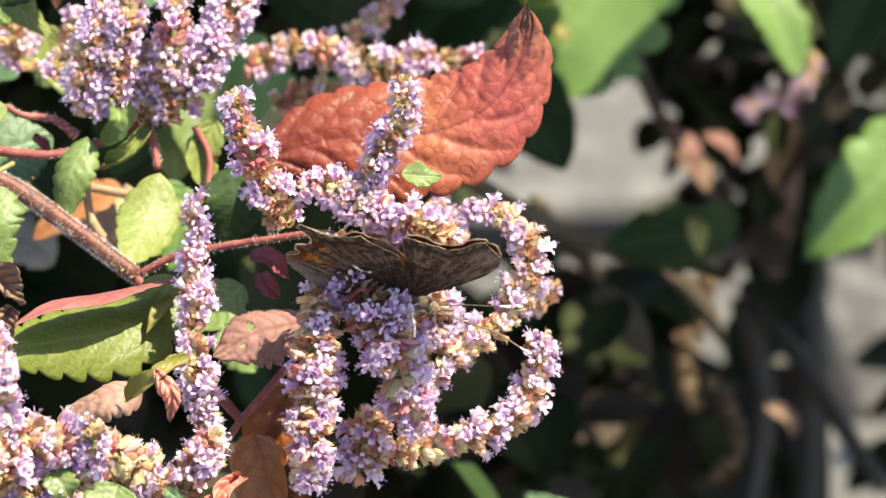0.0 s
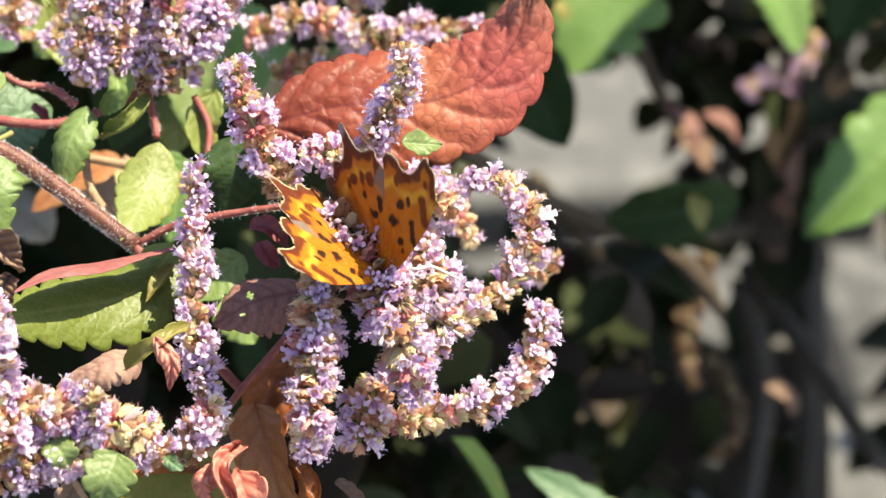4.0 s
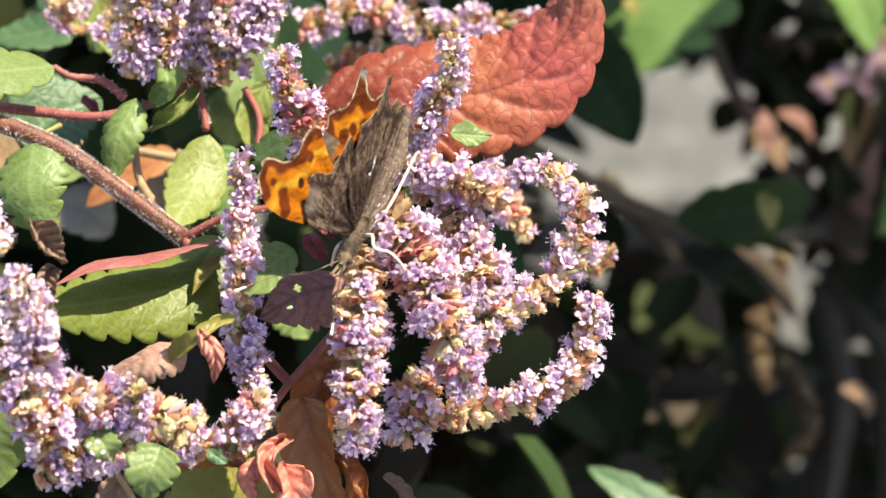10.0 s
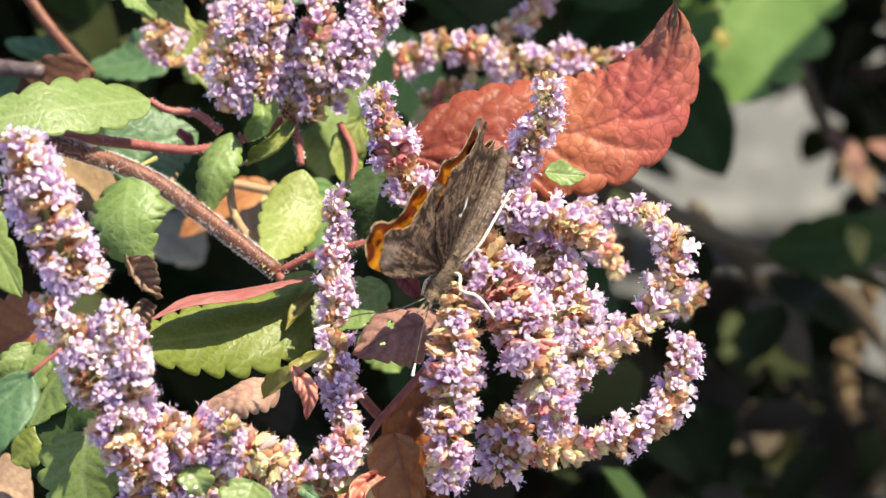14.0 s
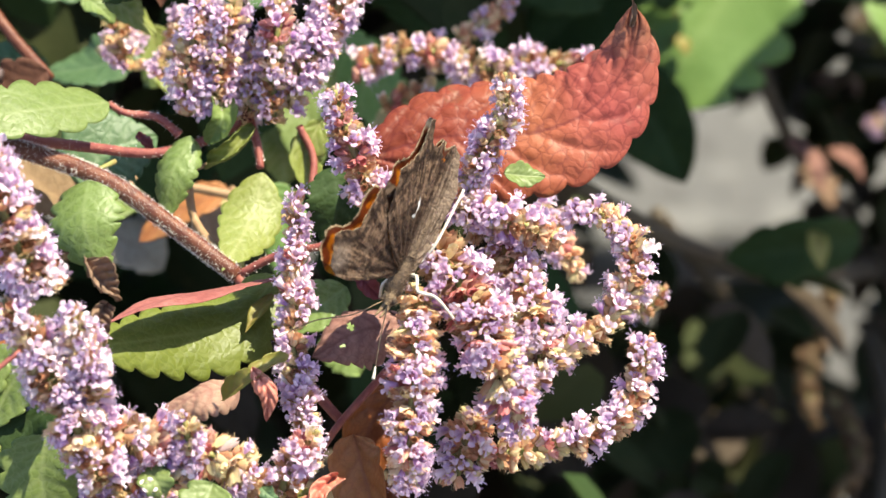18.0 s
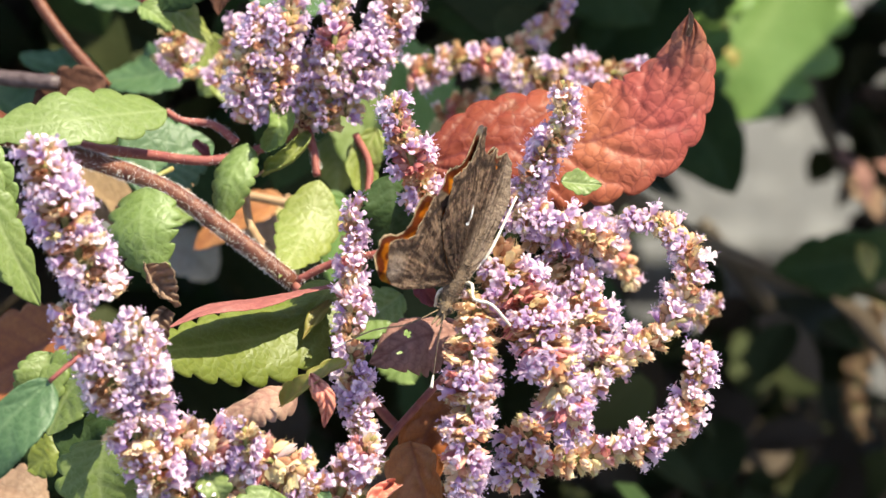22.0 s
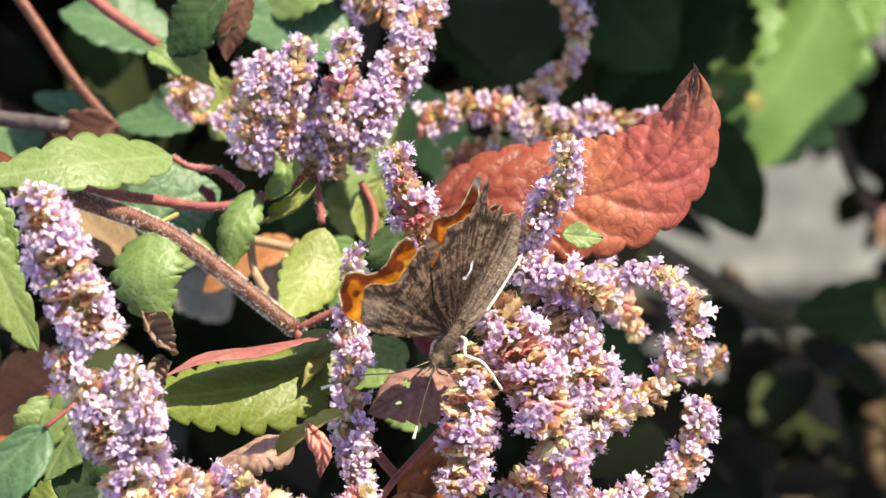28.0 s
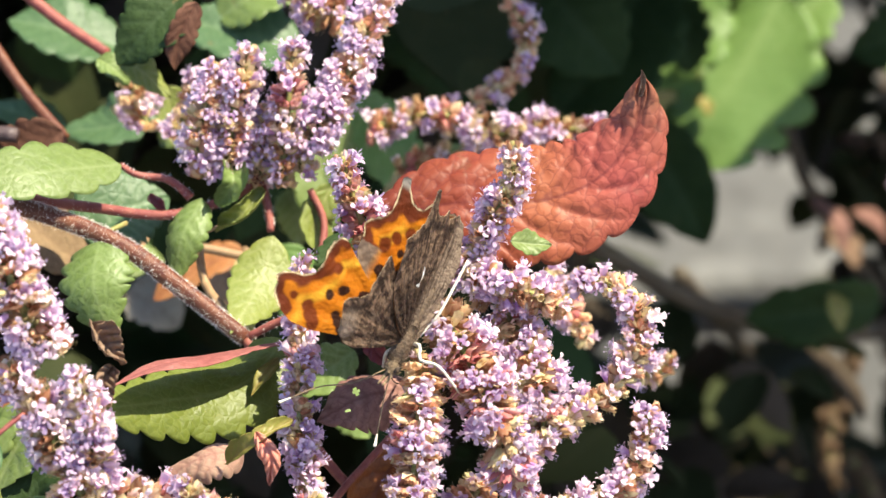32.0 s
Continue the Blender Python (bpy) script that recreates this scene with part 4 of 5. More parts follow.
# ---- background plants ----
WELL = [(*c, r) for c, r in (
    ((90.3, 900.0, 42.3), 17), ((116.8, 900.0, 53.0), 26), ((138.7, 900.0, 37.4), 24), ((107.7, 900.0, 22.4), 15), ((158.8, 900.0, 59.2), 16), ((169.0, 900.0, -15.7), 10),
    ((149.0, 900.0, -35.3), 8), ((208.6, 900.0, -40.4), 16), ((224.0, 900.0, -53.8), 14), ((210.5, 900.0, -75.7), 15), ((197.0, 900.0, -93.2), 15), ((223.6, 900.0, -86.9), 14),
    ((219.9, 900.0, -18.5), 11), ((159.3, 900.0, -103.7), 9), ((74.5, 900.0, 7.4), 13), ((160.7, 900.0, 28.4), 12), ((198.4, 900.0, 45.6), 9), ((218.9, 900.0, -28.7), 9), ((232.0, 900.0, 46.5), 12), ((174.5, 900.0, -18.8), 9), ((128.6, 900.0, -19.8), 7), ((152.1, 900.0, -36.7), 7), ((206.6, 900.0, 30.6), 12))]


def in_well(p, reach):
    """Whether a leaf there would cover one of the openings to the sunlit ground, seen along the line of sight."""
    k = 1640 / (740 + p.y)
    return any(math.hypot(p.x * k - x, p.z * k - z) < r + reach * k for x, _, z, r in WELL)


def loose_leaf_mesh(seed, mat, n=7):
    """A simple toothed leaf of unit length along Y, cupped, with thickness, in metres."""
    rng = random.Random(seed)
    V, F = [], []
    cup, droop, wd = rng.uniform(0.1, 0.5), rng.uniform(0.1, 0.5), rng.uniform(0.26, 0.36)
    for i in range(n + 1):
        s = i / n
        w = wd * (s ** 0.55) * ((1 - s) ** 0.7) * 2.1 + 0.004
        for k in range(-2, 3):
            v = k / 2
            saw = 1 + (0.07 if (i % 2 and abs(k) == 2) else 0)
            V.append(Vector((v * w * saw, s, cup * abs(v) * w - droop * s * s * 0.5)))
    for i in range(n):
        for k in range(4):
            F.append((i * 5 + k, i * 5 + k + 1, (i + 1) * 5 + k + 1, (i + 1) * 5 + k))
    N = len(V)
    V += [v - Vector((0, 0, 0.012)) for v in V]
    F += [tuple(N + q for q in reversed(f)) for f in F]
    return mesh_of("leaf", [v * 0.001 for v in V], F, [mat])


def spray(parent, box, count, sizes, mats, seed, wells=True, keep=None, loose=0):
    """Leaves on a bush through a box of the plot frame; each hangs outwards and down in its own way. The first few are parts of their own, the rest one mass."""
    rng = random.Random(seed)
    kinds = [loose_leaf_mesh(seed * 10 + k, m) for m in mats for k in range(3)]
    shapes = [([v.co.copy() for v in k.vertices], [tuple(p.vertices) for p in k.polygons]) for k in kinds]
    V, F, I = [], [], []
    made = 0
    for _ in range(count * 6):
        if made >= count:
            break
        p = Vector([rng.uniform(a, b) for a, b in box])
        size = rng.uniform(*sizes)
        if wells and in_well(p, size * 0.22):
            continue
        if keep and not keep(p):
            continue
        m = Matrix.Translation(at(p)) @ Euler((rng.uniform(-1.3, 0.5), rng.uniform(-0.7, 0.7), rng.uniform(0, 6.28))).to_matrix().to_4x4() @ Matrix.Scale(size, 4)
        k = rng.randrange(len(kinds))
        if made < loose:
            part("leaf", kinds[k], parent, m)
        else:
            n = len(V)
            V += [m @ v for v in shapes[k][0]]
            F += [tuple(n + q for q in f) for f in shapes[k][1]]
            I += [k // 3] * len(shapes[k][1])
        made += 1
    if F:
        tagged(part("foliage", mesh_of("foliage", V, F, mats, I), parent), kind="stuff")


B1 = at((150, 480, -80))
back = thing("background_shrub", (B1.x, B1.y, 0), "shaded dark green shrub behind the flowers, out of focus", "shrub")
GROUND_OF = PLOT.inverted() @ Vector((B1.x, B1.y, -0.02))
stem(back, "trunk", [GROUND_OF, PLOT.inverted() @ Vector((B1.x, B1.y, 0.2)), (150, 470, 20), (165, 420, 140), (160, 300, 230)], 7, 3, TWIG, 30)
stem(back, "branch", [(150, 470, 20), (132.1, 430.0, -9.0), (133.4, 400.0, 20.4), (135.8, 380.0, 54.5), (200, 330, 160)], 4.5, 2.5, stem_material("brown_stem", (0.16, 0.085, 0.06), (0.22, 0.12, 0.09)), 30)
stem(back, "branch", [(129.1, 430.0, 5.2), (109.8, 380.0, 20.3), (93.6, 350.0, 40.4), (84.8, 330.0, 58.4)], 2.6, 1.6, TWIG, 24)
stem(back, "branch", [(132.3, 430.0, 5.2), (91.3, 330.0, 2.4), (60.0, 250.0, 9.3), (33.0, 180.0, 21.4), (21.8, 140.0, 24.2)], 3.2, 1.8, TWIG, 24)
stem(back, "branch", [(127.0, 440.0, -5.8), (141.6, 420.0, -30.8), (158.7, 400.0, -61.1)], 3.4, 2.6, TWIG, 20)
stem(back, "branch", [(125.4, 440.0, -9.0), (131.4, 440.0, -40.7), (124.6, 440.0, -81.9)], 4.0, 3.0, TWIG, 20)
stem(back, "branch", [(58.0, 300.0, 16.7), (87.2, 420.0, -9.9), (105.0, 480.0, -41.8)], 2.2, 1.8, TWIG, 20)
# a broad-leaved plant beside it, its upper leaves in the sun
B2 = at((230, 330, 30))
broad = thing("broad_leaved_plant", (B2.x, B2.y, 0), "tall plant with broad sunlit green leaves, out of focus", "plant")
stem(broad, "main_stem", [PLOT.inverted() @ Vector((B2.x, B2.y, -0.02)), (232, 335, -60), (225, 325, 20), (200, 310, 90), (150, 290, 110)], 4, 2, RACHIS, 30)
stem(broad, "stalk", [(150, 290, 110), (84.2, 270.0, 92.2), (79.7, 262.0, 83.3)], 1.2, 0.8, RACHIS, 12)
stem(broad, "stalk", [(225, 325, 20), (160.9, 280.0, 43.9), (152.6, 272.0, 36.8)], 1.2, 0.8, RACHIS, 12)
leaf(broad, [(79.7, 262.0, 83.3), (70.3, 258.0, 65.5), (61.1, 256.0, 51.9), (52.3, 258.0, 37.2)], 32, (0.15, -0.85, 0.5), MIDGREEN, 6, fold=-0.1, wave=2, seed=51, label="sunlit green leaf with a yellow spot, out of focus", tooth=0.16, skew=(1.1, 0.7), half=6)
leaf(broad, [(60.6, 256.0, 85.2), (56.7, 254.0, 71.7), (48.2, 254.0, 59.6)], 20, (0.15, -0.85, 0.5), MIDGREEN, 5, wave=2, seed=52, tooth=0.16, half=6)
leaf(broad, [(93.3, 280.0, 85.0), (82.4, 278.0, 75.1), (75.9, 280.0, 61.5)], 18, (0.15, -0.85, 0.5), MIDGREEN, 5, seed=53, tooth=0.16, half=6)
leaf(broad, [(152.6, 272.0, 36.8), (135.3, 268.0, 16.4), (120.6, 272.0, 1.6)], 22, (0.2, -0.85, 0.5), MIDGREEN, 6, wave=1.5, seed=54, label="sunlit green leaf, out of focus", half=6)
leaf(broad, [(109.6, 300.0, 71.9), (119.3, 300.0, 60.5), (124.1, 300.0, 46.5)], 14, (0.2, -0.85, 0.5), MIDGREEN, 6, seed=55, half=6)
leaf(back, [(73.7, 150.0, -66.7), (58.3, 150.0, -55.7), (44.6, 150.0, -47.2)], 10, (0.2, -0.85, 0.5), BLUISH, 6, seed=56, half=6)
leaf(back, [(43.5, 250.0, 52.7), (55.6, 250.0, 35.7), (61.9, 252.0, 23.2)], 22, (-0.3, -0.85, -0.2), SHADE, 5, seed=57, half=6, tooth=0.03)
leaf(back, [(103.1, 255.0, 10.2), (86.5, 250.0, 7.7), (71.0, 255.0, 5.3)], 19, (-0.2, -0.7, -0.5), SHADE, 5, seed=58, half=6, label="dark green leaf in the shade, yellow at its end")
for q, (a, b, w, mt) in enumerate([((93.1, 330.0, 36.8), (101.6, 330.0, 22.4), 5, COCOA), ((103.2, 330.0, 33.8), (111.7, 330.0, 25.9), 4, COCOA), ((140.3, 360.0, 27.0), (146.2, 360.0, 16.6), 6, BROWN), ((115.3, 400.0, 46.5), (106.2, 400.0, 55.8), 12, PINKDRY),
                                ((96.5, 340.0, 29.3), (105.3, 340.0, 19.3), 8, BROWN), ((118.3, 330.0, -35.2), (125.4, 330.0, -43.9), 5, BROWN), ((82.3, 380.0, -17.0), (85.2, 380.0, -23.0), 5, BROWN), ((46.2, 300.0, -37.5), (43.5, 300.0, -31.9), 5, LIME)]):
    mid = (Vector(a) + Vector(b)) / 2 + Vector((2, -2, 1))
    leaf(back, [a, mid, b], w, (0.2, -0.8, 0.5), mt, 4, seed=70 + q, half=4)
spike(back, [(133.8, 345.0, 54.9), (131.1, 345.0, 46.8), (125.5, 345.0, 37.4)], 3.6, 0.5, 41, size=1.1)
spike(back, [(123.7, 345.0, 44.7), (119.7, 345.0, 42.8), (115.7, 345.0, 39.7)], 3.6, 0.55, 42, size=1.1)
leaf(back, [(90.6, 244.0, 11.9), (92.3, 243.0, 7.6), (92.9, 244.0, 3.0)], 5, (0.2, -0.85, 0.4), YELLOW, 4, seed=95, half=4, name="leaf_spot", label="yellow patch at the end of the dark leaf")
spike(back, [(100.1, 300.0, -27.0), (106.3, 300.0, -38.2), (106.9, 300.0, -46.6), (101.2, 300.0, -52.8)], 4.2, 0.0, 43, size=1.4, whorls=DULL_WHORLS, label="spent tan flower spike hanging down")
spike(back, [(103.7, 320.0, -2.3), (96.9, 320.0, -22.1), (98.5, 320.0, -36.2)], 4.2, 0.0, 44, size=1.4, whorls=DULL_WHORLS)
# dense leaves with the bush's shade put into their near-black colours
BACK_MATS = [DUSK, leaf_material("shaded_brown_leaf", (0.050, 0.036, 0.024), (0.068, 0.048, 0.034), (0.06, 0.04, 0.03), share=0.1, rough=0.7, spec=0.1), leaf_material("shaded_olive_leaf", (0.028, 0.031, 0.011), (0.042, 0.038, 0.017), (0.045, 0.042, 0.02), share=0.1, rough=0.65, spec=0.12)]
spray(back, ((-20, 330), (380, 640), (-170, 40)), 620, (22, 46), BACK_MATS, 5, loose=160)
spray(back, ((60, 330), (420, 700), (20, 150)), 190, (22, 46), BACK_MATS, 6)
LIT = [Vector(p) for p in ((70.3, 258.0, 65.5), (57.2, 258.0, 49.3), (60.7, 255.0, 75.8), (77.7, 270.0, 73.1), (52.9, 255.0, 63.7), (135.5, 270.0, 16.4), (124.5, 270.0, 5.6), (117.9, 300.0, 59.1), (58.3, 150.0, -55.7), (128.2, 345.0, 44.2), (104.9, 300.0, -39.6), (100.3, 330.0, 29.6), (100.9, 340.0, 25.0), (122.6, 330.0, -39.6))]


def shades(p):
    """Keeps the added, unseen shading leaves off the sun's lines to the sunlit leaves below."""
    s = SUN_SIDE
    return all(((p - q) - s * (p - q).dot(s)).length > 38 for q in LIT)


# unseen leaves added above the view, to shade the bush below
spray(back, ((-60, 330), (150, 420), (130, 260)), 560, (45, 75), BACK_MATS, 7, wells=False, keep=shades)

# more such leaves out of sight, nearer, shading the front of the bush
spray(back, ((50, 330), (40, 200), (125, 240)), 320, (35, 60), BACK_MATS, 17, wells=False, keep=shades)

# dark-coloured leaves that stand in for the flowering shrub's inner shade
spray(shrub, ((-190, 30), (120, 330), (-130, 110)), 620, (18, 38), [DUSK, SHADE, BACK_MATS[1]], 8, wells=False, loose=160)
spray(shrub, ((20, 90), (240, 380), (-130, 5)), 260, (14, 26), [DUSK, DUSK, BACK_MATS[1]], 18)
# unseen leaves added over the flowering shrub, shading the depth behind the flowers
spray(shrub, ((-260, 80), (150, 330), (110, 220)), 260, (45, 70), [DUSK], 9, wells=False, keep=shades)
# leaves between the stems, further back
leaf(shrub, [(-62.2, 34.0, 12.3), (-71.0, 33.0, 18.9), (-81.4, 36.0, 26.7)], 12, (0.1, -0.8, 0.5), BUFF, 5, seed=160, half=6, label="pale buff dead leaf behind the main stem")
leaf(shrub, [(-67.9, 55.0, 24.3), (-63.7, 53.5, 21.9), (-61.1, 55.0, 18.4)], 9, (0.1, -0.8, 0.5), PALE, 5, seed=140, half=6)
# the GREYTAN leaf is added in place of sunlit ground behind the stems
leaf(shrub, [(-64.7, 140.0, 9.8), (-58.3, 138.5, 6.9), (-53.6, 140.0, 2.7)], 13, (0.1, -0.8, 0.5), GREYTAN, 5, seed=141, half=6, label="greyish tan leaf shape standing in for sunlit ground, out of focus")
leaf(shrub, [(-30.0, 100.0, 30.1), (-27.7, 98.5, 25.1), (-27.1, 100.0, 18.9)], 9, (0.1, -0.8, 0.5), LIME, 5, seed=142, half=6)
leaf(shrub, [(-22.7, 110.0, 34.5), (-22.6, 108.5, 28.3), (-24.1, 110.0, 20.9)], 8, (0.1, -0.8, 0.5), PALE, 5, seed=143, half=6)
leaf(shrub, [(-9.9, 92.0, 26.6), (-2.4, 90.5, 32.3), (3.5, 92.0, 36.7)], 9, (0.1, -0.8, 0.5), STRAW, 5, seed=144, half=6, label="pale straw-coloured withered leaf, out of focus")
leaf(shrub, [(-24.2, 120.0, 40.1), (-19.7, 118.5, 37.2), (-16.8, 120.0, 33.2)], 9, (0.1, -0.8, 0.5), MIDGREEN, 5, seed=145, half=6)
leaf(shrub, [(-46.3, 125.0, 18.1), (-43.0, 123.5, 12.3), (-41.3, 125.0, 5.4)], 9, (0.1, -0.8, 0.5), BROWN, 5, seed=146, half=6)
leaf(shrub, [(-75.1, -6.0, -11.6), (-76.3, -7.5, -16.3), (-79.1, -6.0, -22.3)], 9, (0.1, -0.8, 0.5), PALE, 5, seed=147, half=6)
leaf(shrub, [(-87.3, 20.0, -35.9), (-81.4, 18.5, -37.5), (-77.2, 20.0, -40.3)], 11, (0.1, -0.8, 0.5), BROWN, 5, seed=148, half=6)
leaf(shrub, [(-46.5, 85.0, 45.5), (-49.6, 83.5, 42.3), (-54.2, 85.0, 37.9)], 9, (0.1, -0.8, 0.5), PALE, 5, seed=149, half=6)
leaf(shrub, [(-34.2, 70.0, 8.4), (-35.5, 68.5, 12.5), (-38.4, 70.0, 15.5)], 6, (0.1, -0.8, 0.5), STRAW, 5, seed=150, half=6)
leaf(shrub, [(-18.0, 60.0, -9.4), (-14.3, 58.5, -13.1), (-12.2, 60.0, -18.0)], 12, (0.1, -0.8, 0.5), GREEN, 5, seed=151, half=6)
leaf(shrub, [(-73.2, 10.0, -28.7), (-75.9, 8.5, -30.0), (-80.2, 10.0, -32.6)], 8, (0.1, -0.8, 0.5), OLIVE, 5, seed=152, half=6)
leaf(shrub, [(-51.2, 80.0, 41.4), (-53.4, 78.5, 44.5), (-57.2, 80.0, 46.4)], 8, (0.1, -0.8, 0.5), BLUISH, 5, seed=153, half=6)
# leaves behind the upper group
leaf(shrub, [(-63.8, 100.0, 58.0), (-74.9, 98.0, 61.1), (-85.8, 100.0, 63.3)], 17, (0.1, -0.75, 0.65), BLUISH, 6, seed=81, half=6)
leaf(shrub, [(-74.1, 105.0, 41.8), (-83.1, 104.0, 44.4), (-91.3, 106.0, 46.7)], 9, (0.1, -0.75, 0.65), BLUISH, 6, seed=82, half=6)
leaf(shrub, [(-27.1, 84.0, 56.3), (-38.1, 82.0, 59.3), (-50.4, 84.0, 62.6)], 18, (0.1, -0.75, 0.65), BLUISH, 6, seed=83, half=6)
leaf(shrub, [(-42.7, 84.0, 62.7), (-36.0, 82.0, 67.1), (-25.1, 84.0, 69.6)], 14, (0.1, -0.75, 0.65), GREEN, 6, seed=84, half=6)
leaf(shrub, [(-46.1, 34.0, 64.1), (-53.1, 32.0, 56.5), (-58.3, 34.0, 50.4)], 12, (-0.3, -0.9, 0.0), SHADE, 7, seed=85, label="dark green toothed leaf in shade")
leaf(shrub, [(-58.9, 40.0, 52.9), (-54.5, 38.0, 49.7), (-49.3, 40.0, 44.7)], 6, (0.2, -0.8, 0.5), LIME, 5, seed=86)
leaf(shrub, [(-63.0, 46.0, 52.2), (-60.3, 45.0, 50.6), (-57.2, 46.0, 47.5)], 5, (0.2, -0.8, 0.5), GREEN, 5, seed=87)
leaf(shrub, [(-43.8, 30.0, 61.7), (-46.8, 30.0, 55.5), (-47.8, 32.0, 49.4)], 6, (0.5, -0.8, 0.0), DRYDARK, 6, seed=88)
leaf(shrub, [(-70.2, 52.0, 39.2), (-76.5, 52.0, 34.3), (-84.9, 52.0, 30.0)], 13, (0.2, -0.8, 0.1), DRYDARK, 5, seed=89)
stem(shrub, "branch", [(-95.6, 64.0, 71.2), (-86.5, 62.0, 58.8), (-78.6, 60.0, 47.5), (-70.0, 56.0, 37.8)], 1.15, 1.1, STEM, 20, label="bare red-brown stem")
stem(shrub, "branch", [(-82.8, 66.0, 69.4), (-73.9, 64.0, 61.8), (-62.6, 60.0, 54.2)], 1.3, 1.0, PETIOLE, 16)
stem(shrub, "branch", [(-101.7, 50.0, 41.5), (-91.1, 50.0, 39.4), (-78.2, 48.0, 37.9)], 1.6, 1.5, stem_material("grey_twig", (0.045, 0.027, 0.027), (0.11, 0.078, 0.078)), 16)
stem(shrub, "branch", [(-47.0, 60.0, 18.0), (-36.3, 60.0, 16.0), (-23.4, 60.0, 13.0)], 0.9, 0.9, TAN, 14)
# darkened leaves further back, filling gaps that read as deep shade
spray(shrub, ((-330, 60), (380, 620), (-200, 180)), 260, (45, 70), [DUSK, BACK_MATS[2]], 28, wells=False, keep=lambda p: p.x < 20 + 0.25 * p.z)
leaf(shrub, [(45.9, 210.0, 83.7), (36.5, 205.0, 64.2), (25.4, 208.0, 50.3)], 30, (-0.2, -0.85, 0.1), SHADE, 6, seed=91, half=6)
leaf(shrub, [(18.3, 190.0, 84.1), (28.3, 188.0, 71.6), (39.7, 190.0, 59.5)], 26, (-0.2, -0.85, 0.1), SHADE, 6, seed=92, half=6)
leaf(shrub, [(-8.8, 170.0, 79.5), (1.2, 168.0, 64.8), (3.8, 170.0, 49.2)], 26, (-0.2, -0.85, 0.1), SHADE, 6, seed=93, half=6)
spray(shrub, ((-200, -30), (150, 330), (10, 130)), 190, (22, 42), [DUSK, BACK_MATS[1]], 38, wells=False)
leaf(broad, [(60.1, 253.0, 57.7), (61.5, 253.0, 55.8), (62.8, 253.0, 53.4)], 3.5, (0.15, -0.85, 0.5), YELLOW, 4, seed=94, half=4, name="leaf_spot", label="small yellow withered patch")

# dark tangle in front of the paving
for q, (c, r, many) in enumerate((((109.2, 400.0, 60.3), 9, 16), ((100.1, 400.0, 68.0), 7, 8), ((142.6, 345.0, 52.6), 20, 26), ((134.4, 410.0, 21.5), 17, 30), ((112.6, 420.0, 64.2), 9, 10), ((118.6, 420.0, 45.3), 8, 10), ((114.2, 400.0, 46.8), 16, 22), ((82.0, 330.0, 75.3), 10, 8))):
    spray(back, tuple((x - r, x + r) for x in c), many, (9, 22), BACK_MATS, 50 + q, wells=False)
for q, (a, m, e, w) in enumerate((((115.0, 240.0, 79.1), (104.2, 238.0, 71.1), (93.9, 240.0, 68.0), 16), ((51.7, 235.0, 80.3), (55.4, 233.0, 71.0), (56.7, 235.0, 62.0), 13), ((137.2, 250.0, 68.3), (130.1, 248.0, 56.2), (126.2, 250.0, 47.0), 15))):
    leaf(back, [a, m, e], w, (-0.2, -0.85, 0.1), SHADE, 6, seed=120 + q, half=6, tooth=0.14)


# ---- butterfly ----
def wing_material(name, streaks, relief, share, rough=0.6):
    """Wing scales: the drawing comes from the mesh's own tint, with fine streaks and grain over it."""
    m, t, b = material(name, rough, 0.2)
    a = t.nodes.new("ShaderNodeAttribute")
    a.attribute_name = "tint"
    c = mixed(t, ramp(t, grain(t, 2600, 3), [(0.35, (0, 0, 0)), (0.75, (streaks, streaks, streaks))]), a.outputs["Color"], (0.06, 0.03, 0.015))
    t.links.new(c, b.inputs["Base Color"])
    bump(t, b, grain(t, 2200, 4), relief, 0.0003)
    thin(t, b, c, share)
    return m


ORANGE = wing_material("wing_scales", 0.16, 0.25, 0.12)
UNDER = wing_material("wing_underside", 0.6, 1.0, 0.04, 0.6)

# outlines from the root along the leading edge, round the tip and back, in millimetres
FORE = [(0, 1.2), (5, 3.2), (11, 5.0), (17, 6.8), (21.5, 7.2), (24.7, 6.2), (26.8, 4.2), (28.0, 1.5), (27.0, 0.5), (25.2, -0.3), (23.2, -0.7), (21.7, -1.7), (20.9, -3.4), (20.9, -5.6), (20.8, -7.8), (20.1, -9.4), (18.6, -9.6),
        (17.0, -8.0), (14.6, -5.7), (11.0, -5.0), (7.0, -4.6), (3.0, -4.4), (0, -2.5)]
HIND = [(0, 0.6), (5, -1.0), (10, -3.2), (14, -6.5), (15.6, -10), (15.7, -12.2), (16.8, -14.1), (15.4, -15.6), (13.9, -16.6), (13.1, -17.8), (12.8, -19.8), (13.3, -22.0), (13.6, -24.0), (12.4, -24.8), (11.3, -22.8), (9.9, -21.2),
        (8.2, -20.6), (6.9, -21.2), (6.0, -22.6), (5.0, -22.6), (4.0, -21.4), (2.6, -22.0), (1.2, -23.0), (-1.4, -22.0), (-3.4, -16.0), (-3.6, -7.0), (-2.4, -1.0)]
FORE_SPOTS = [(16.8, 0.0, 0.95), (14.8, -1.7, 0.95), (14.2, -2.1, 0.7), (10.6, -2.4, 1.15), (10.2, -3.0, 0.8), (8.9, 1.2, 0.8), (8.0, 2.5, 0.55), (13.9, 2.5, 0.85), (12.9, 3.3, 1.0), (11.9, 4.1, 0.95), (11.2, 4.9, 0.7)]
FORE_PATCH = [(18.4, 4.6, 1.5), (19.6, 3.4, 1.2), (17.4, 5.6, 1.3), (19.3, -4.0, 1.4), (17.6, -4.6, 1.0), (11.3, -1.2, 0.7), (23.0, 3.0, 0.9)]
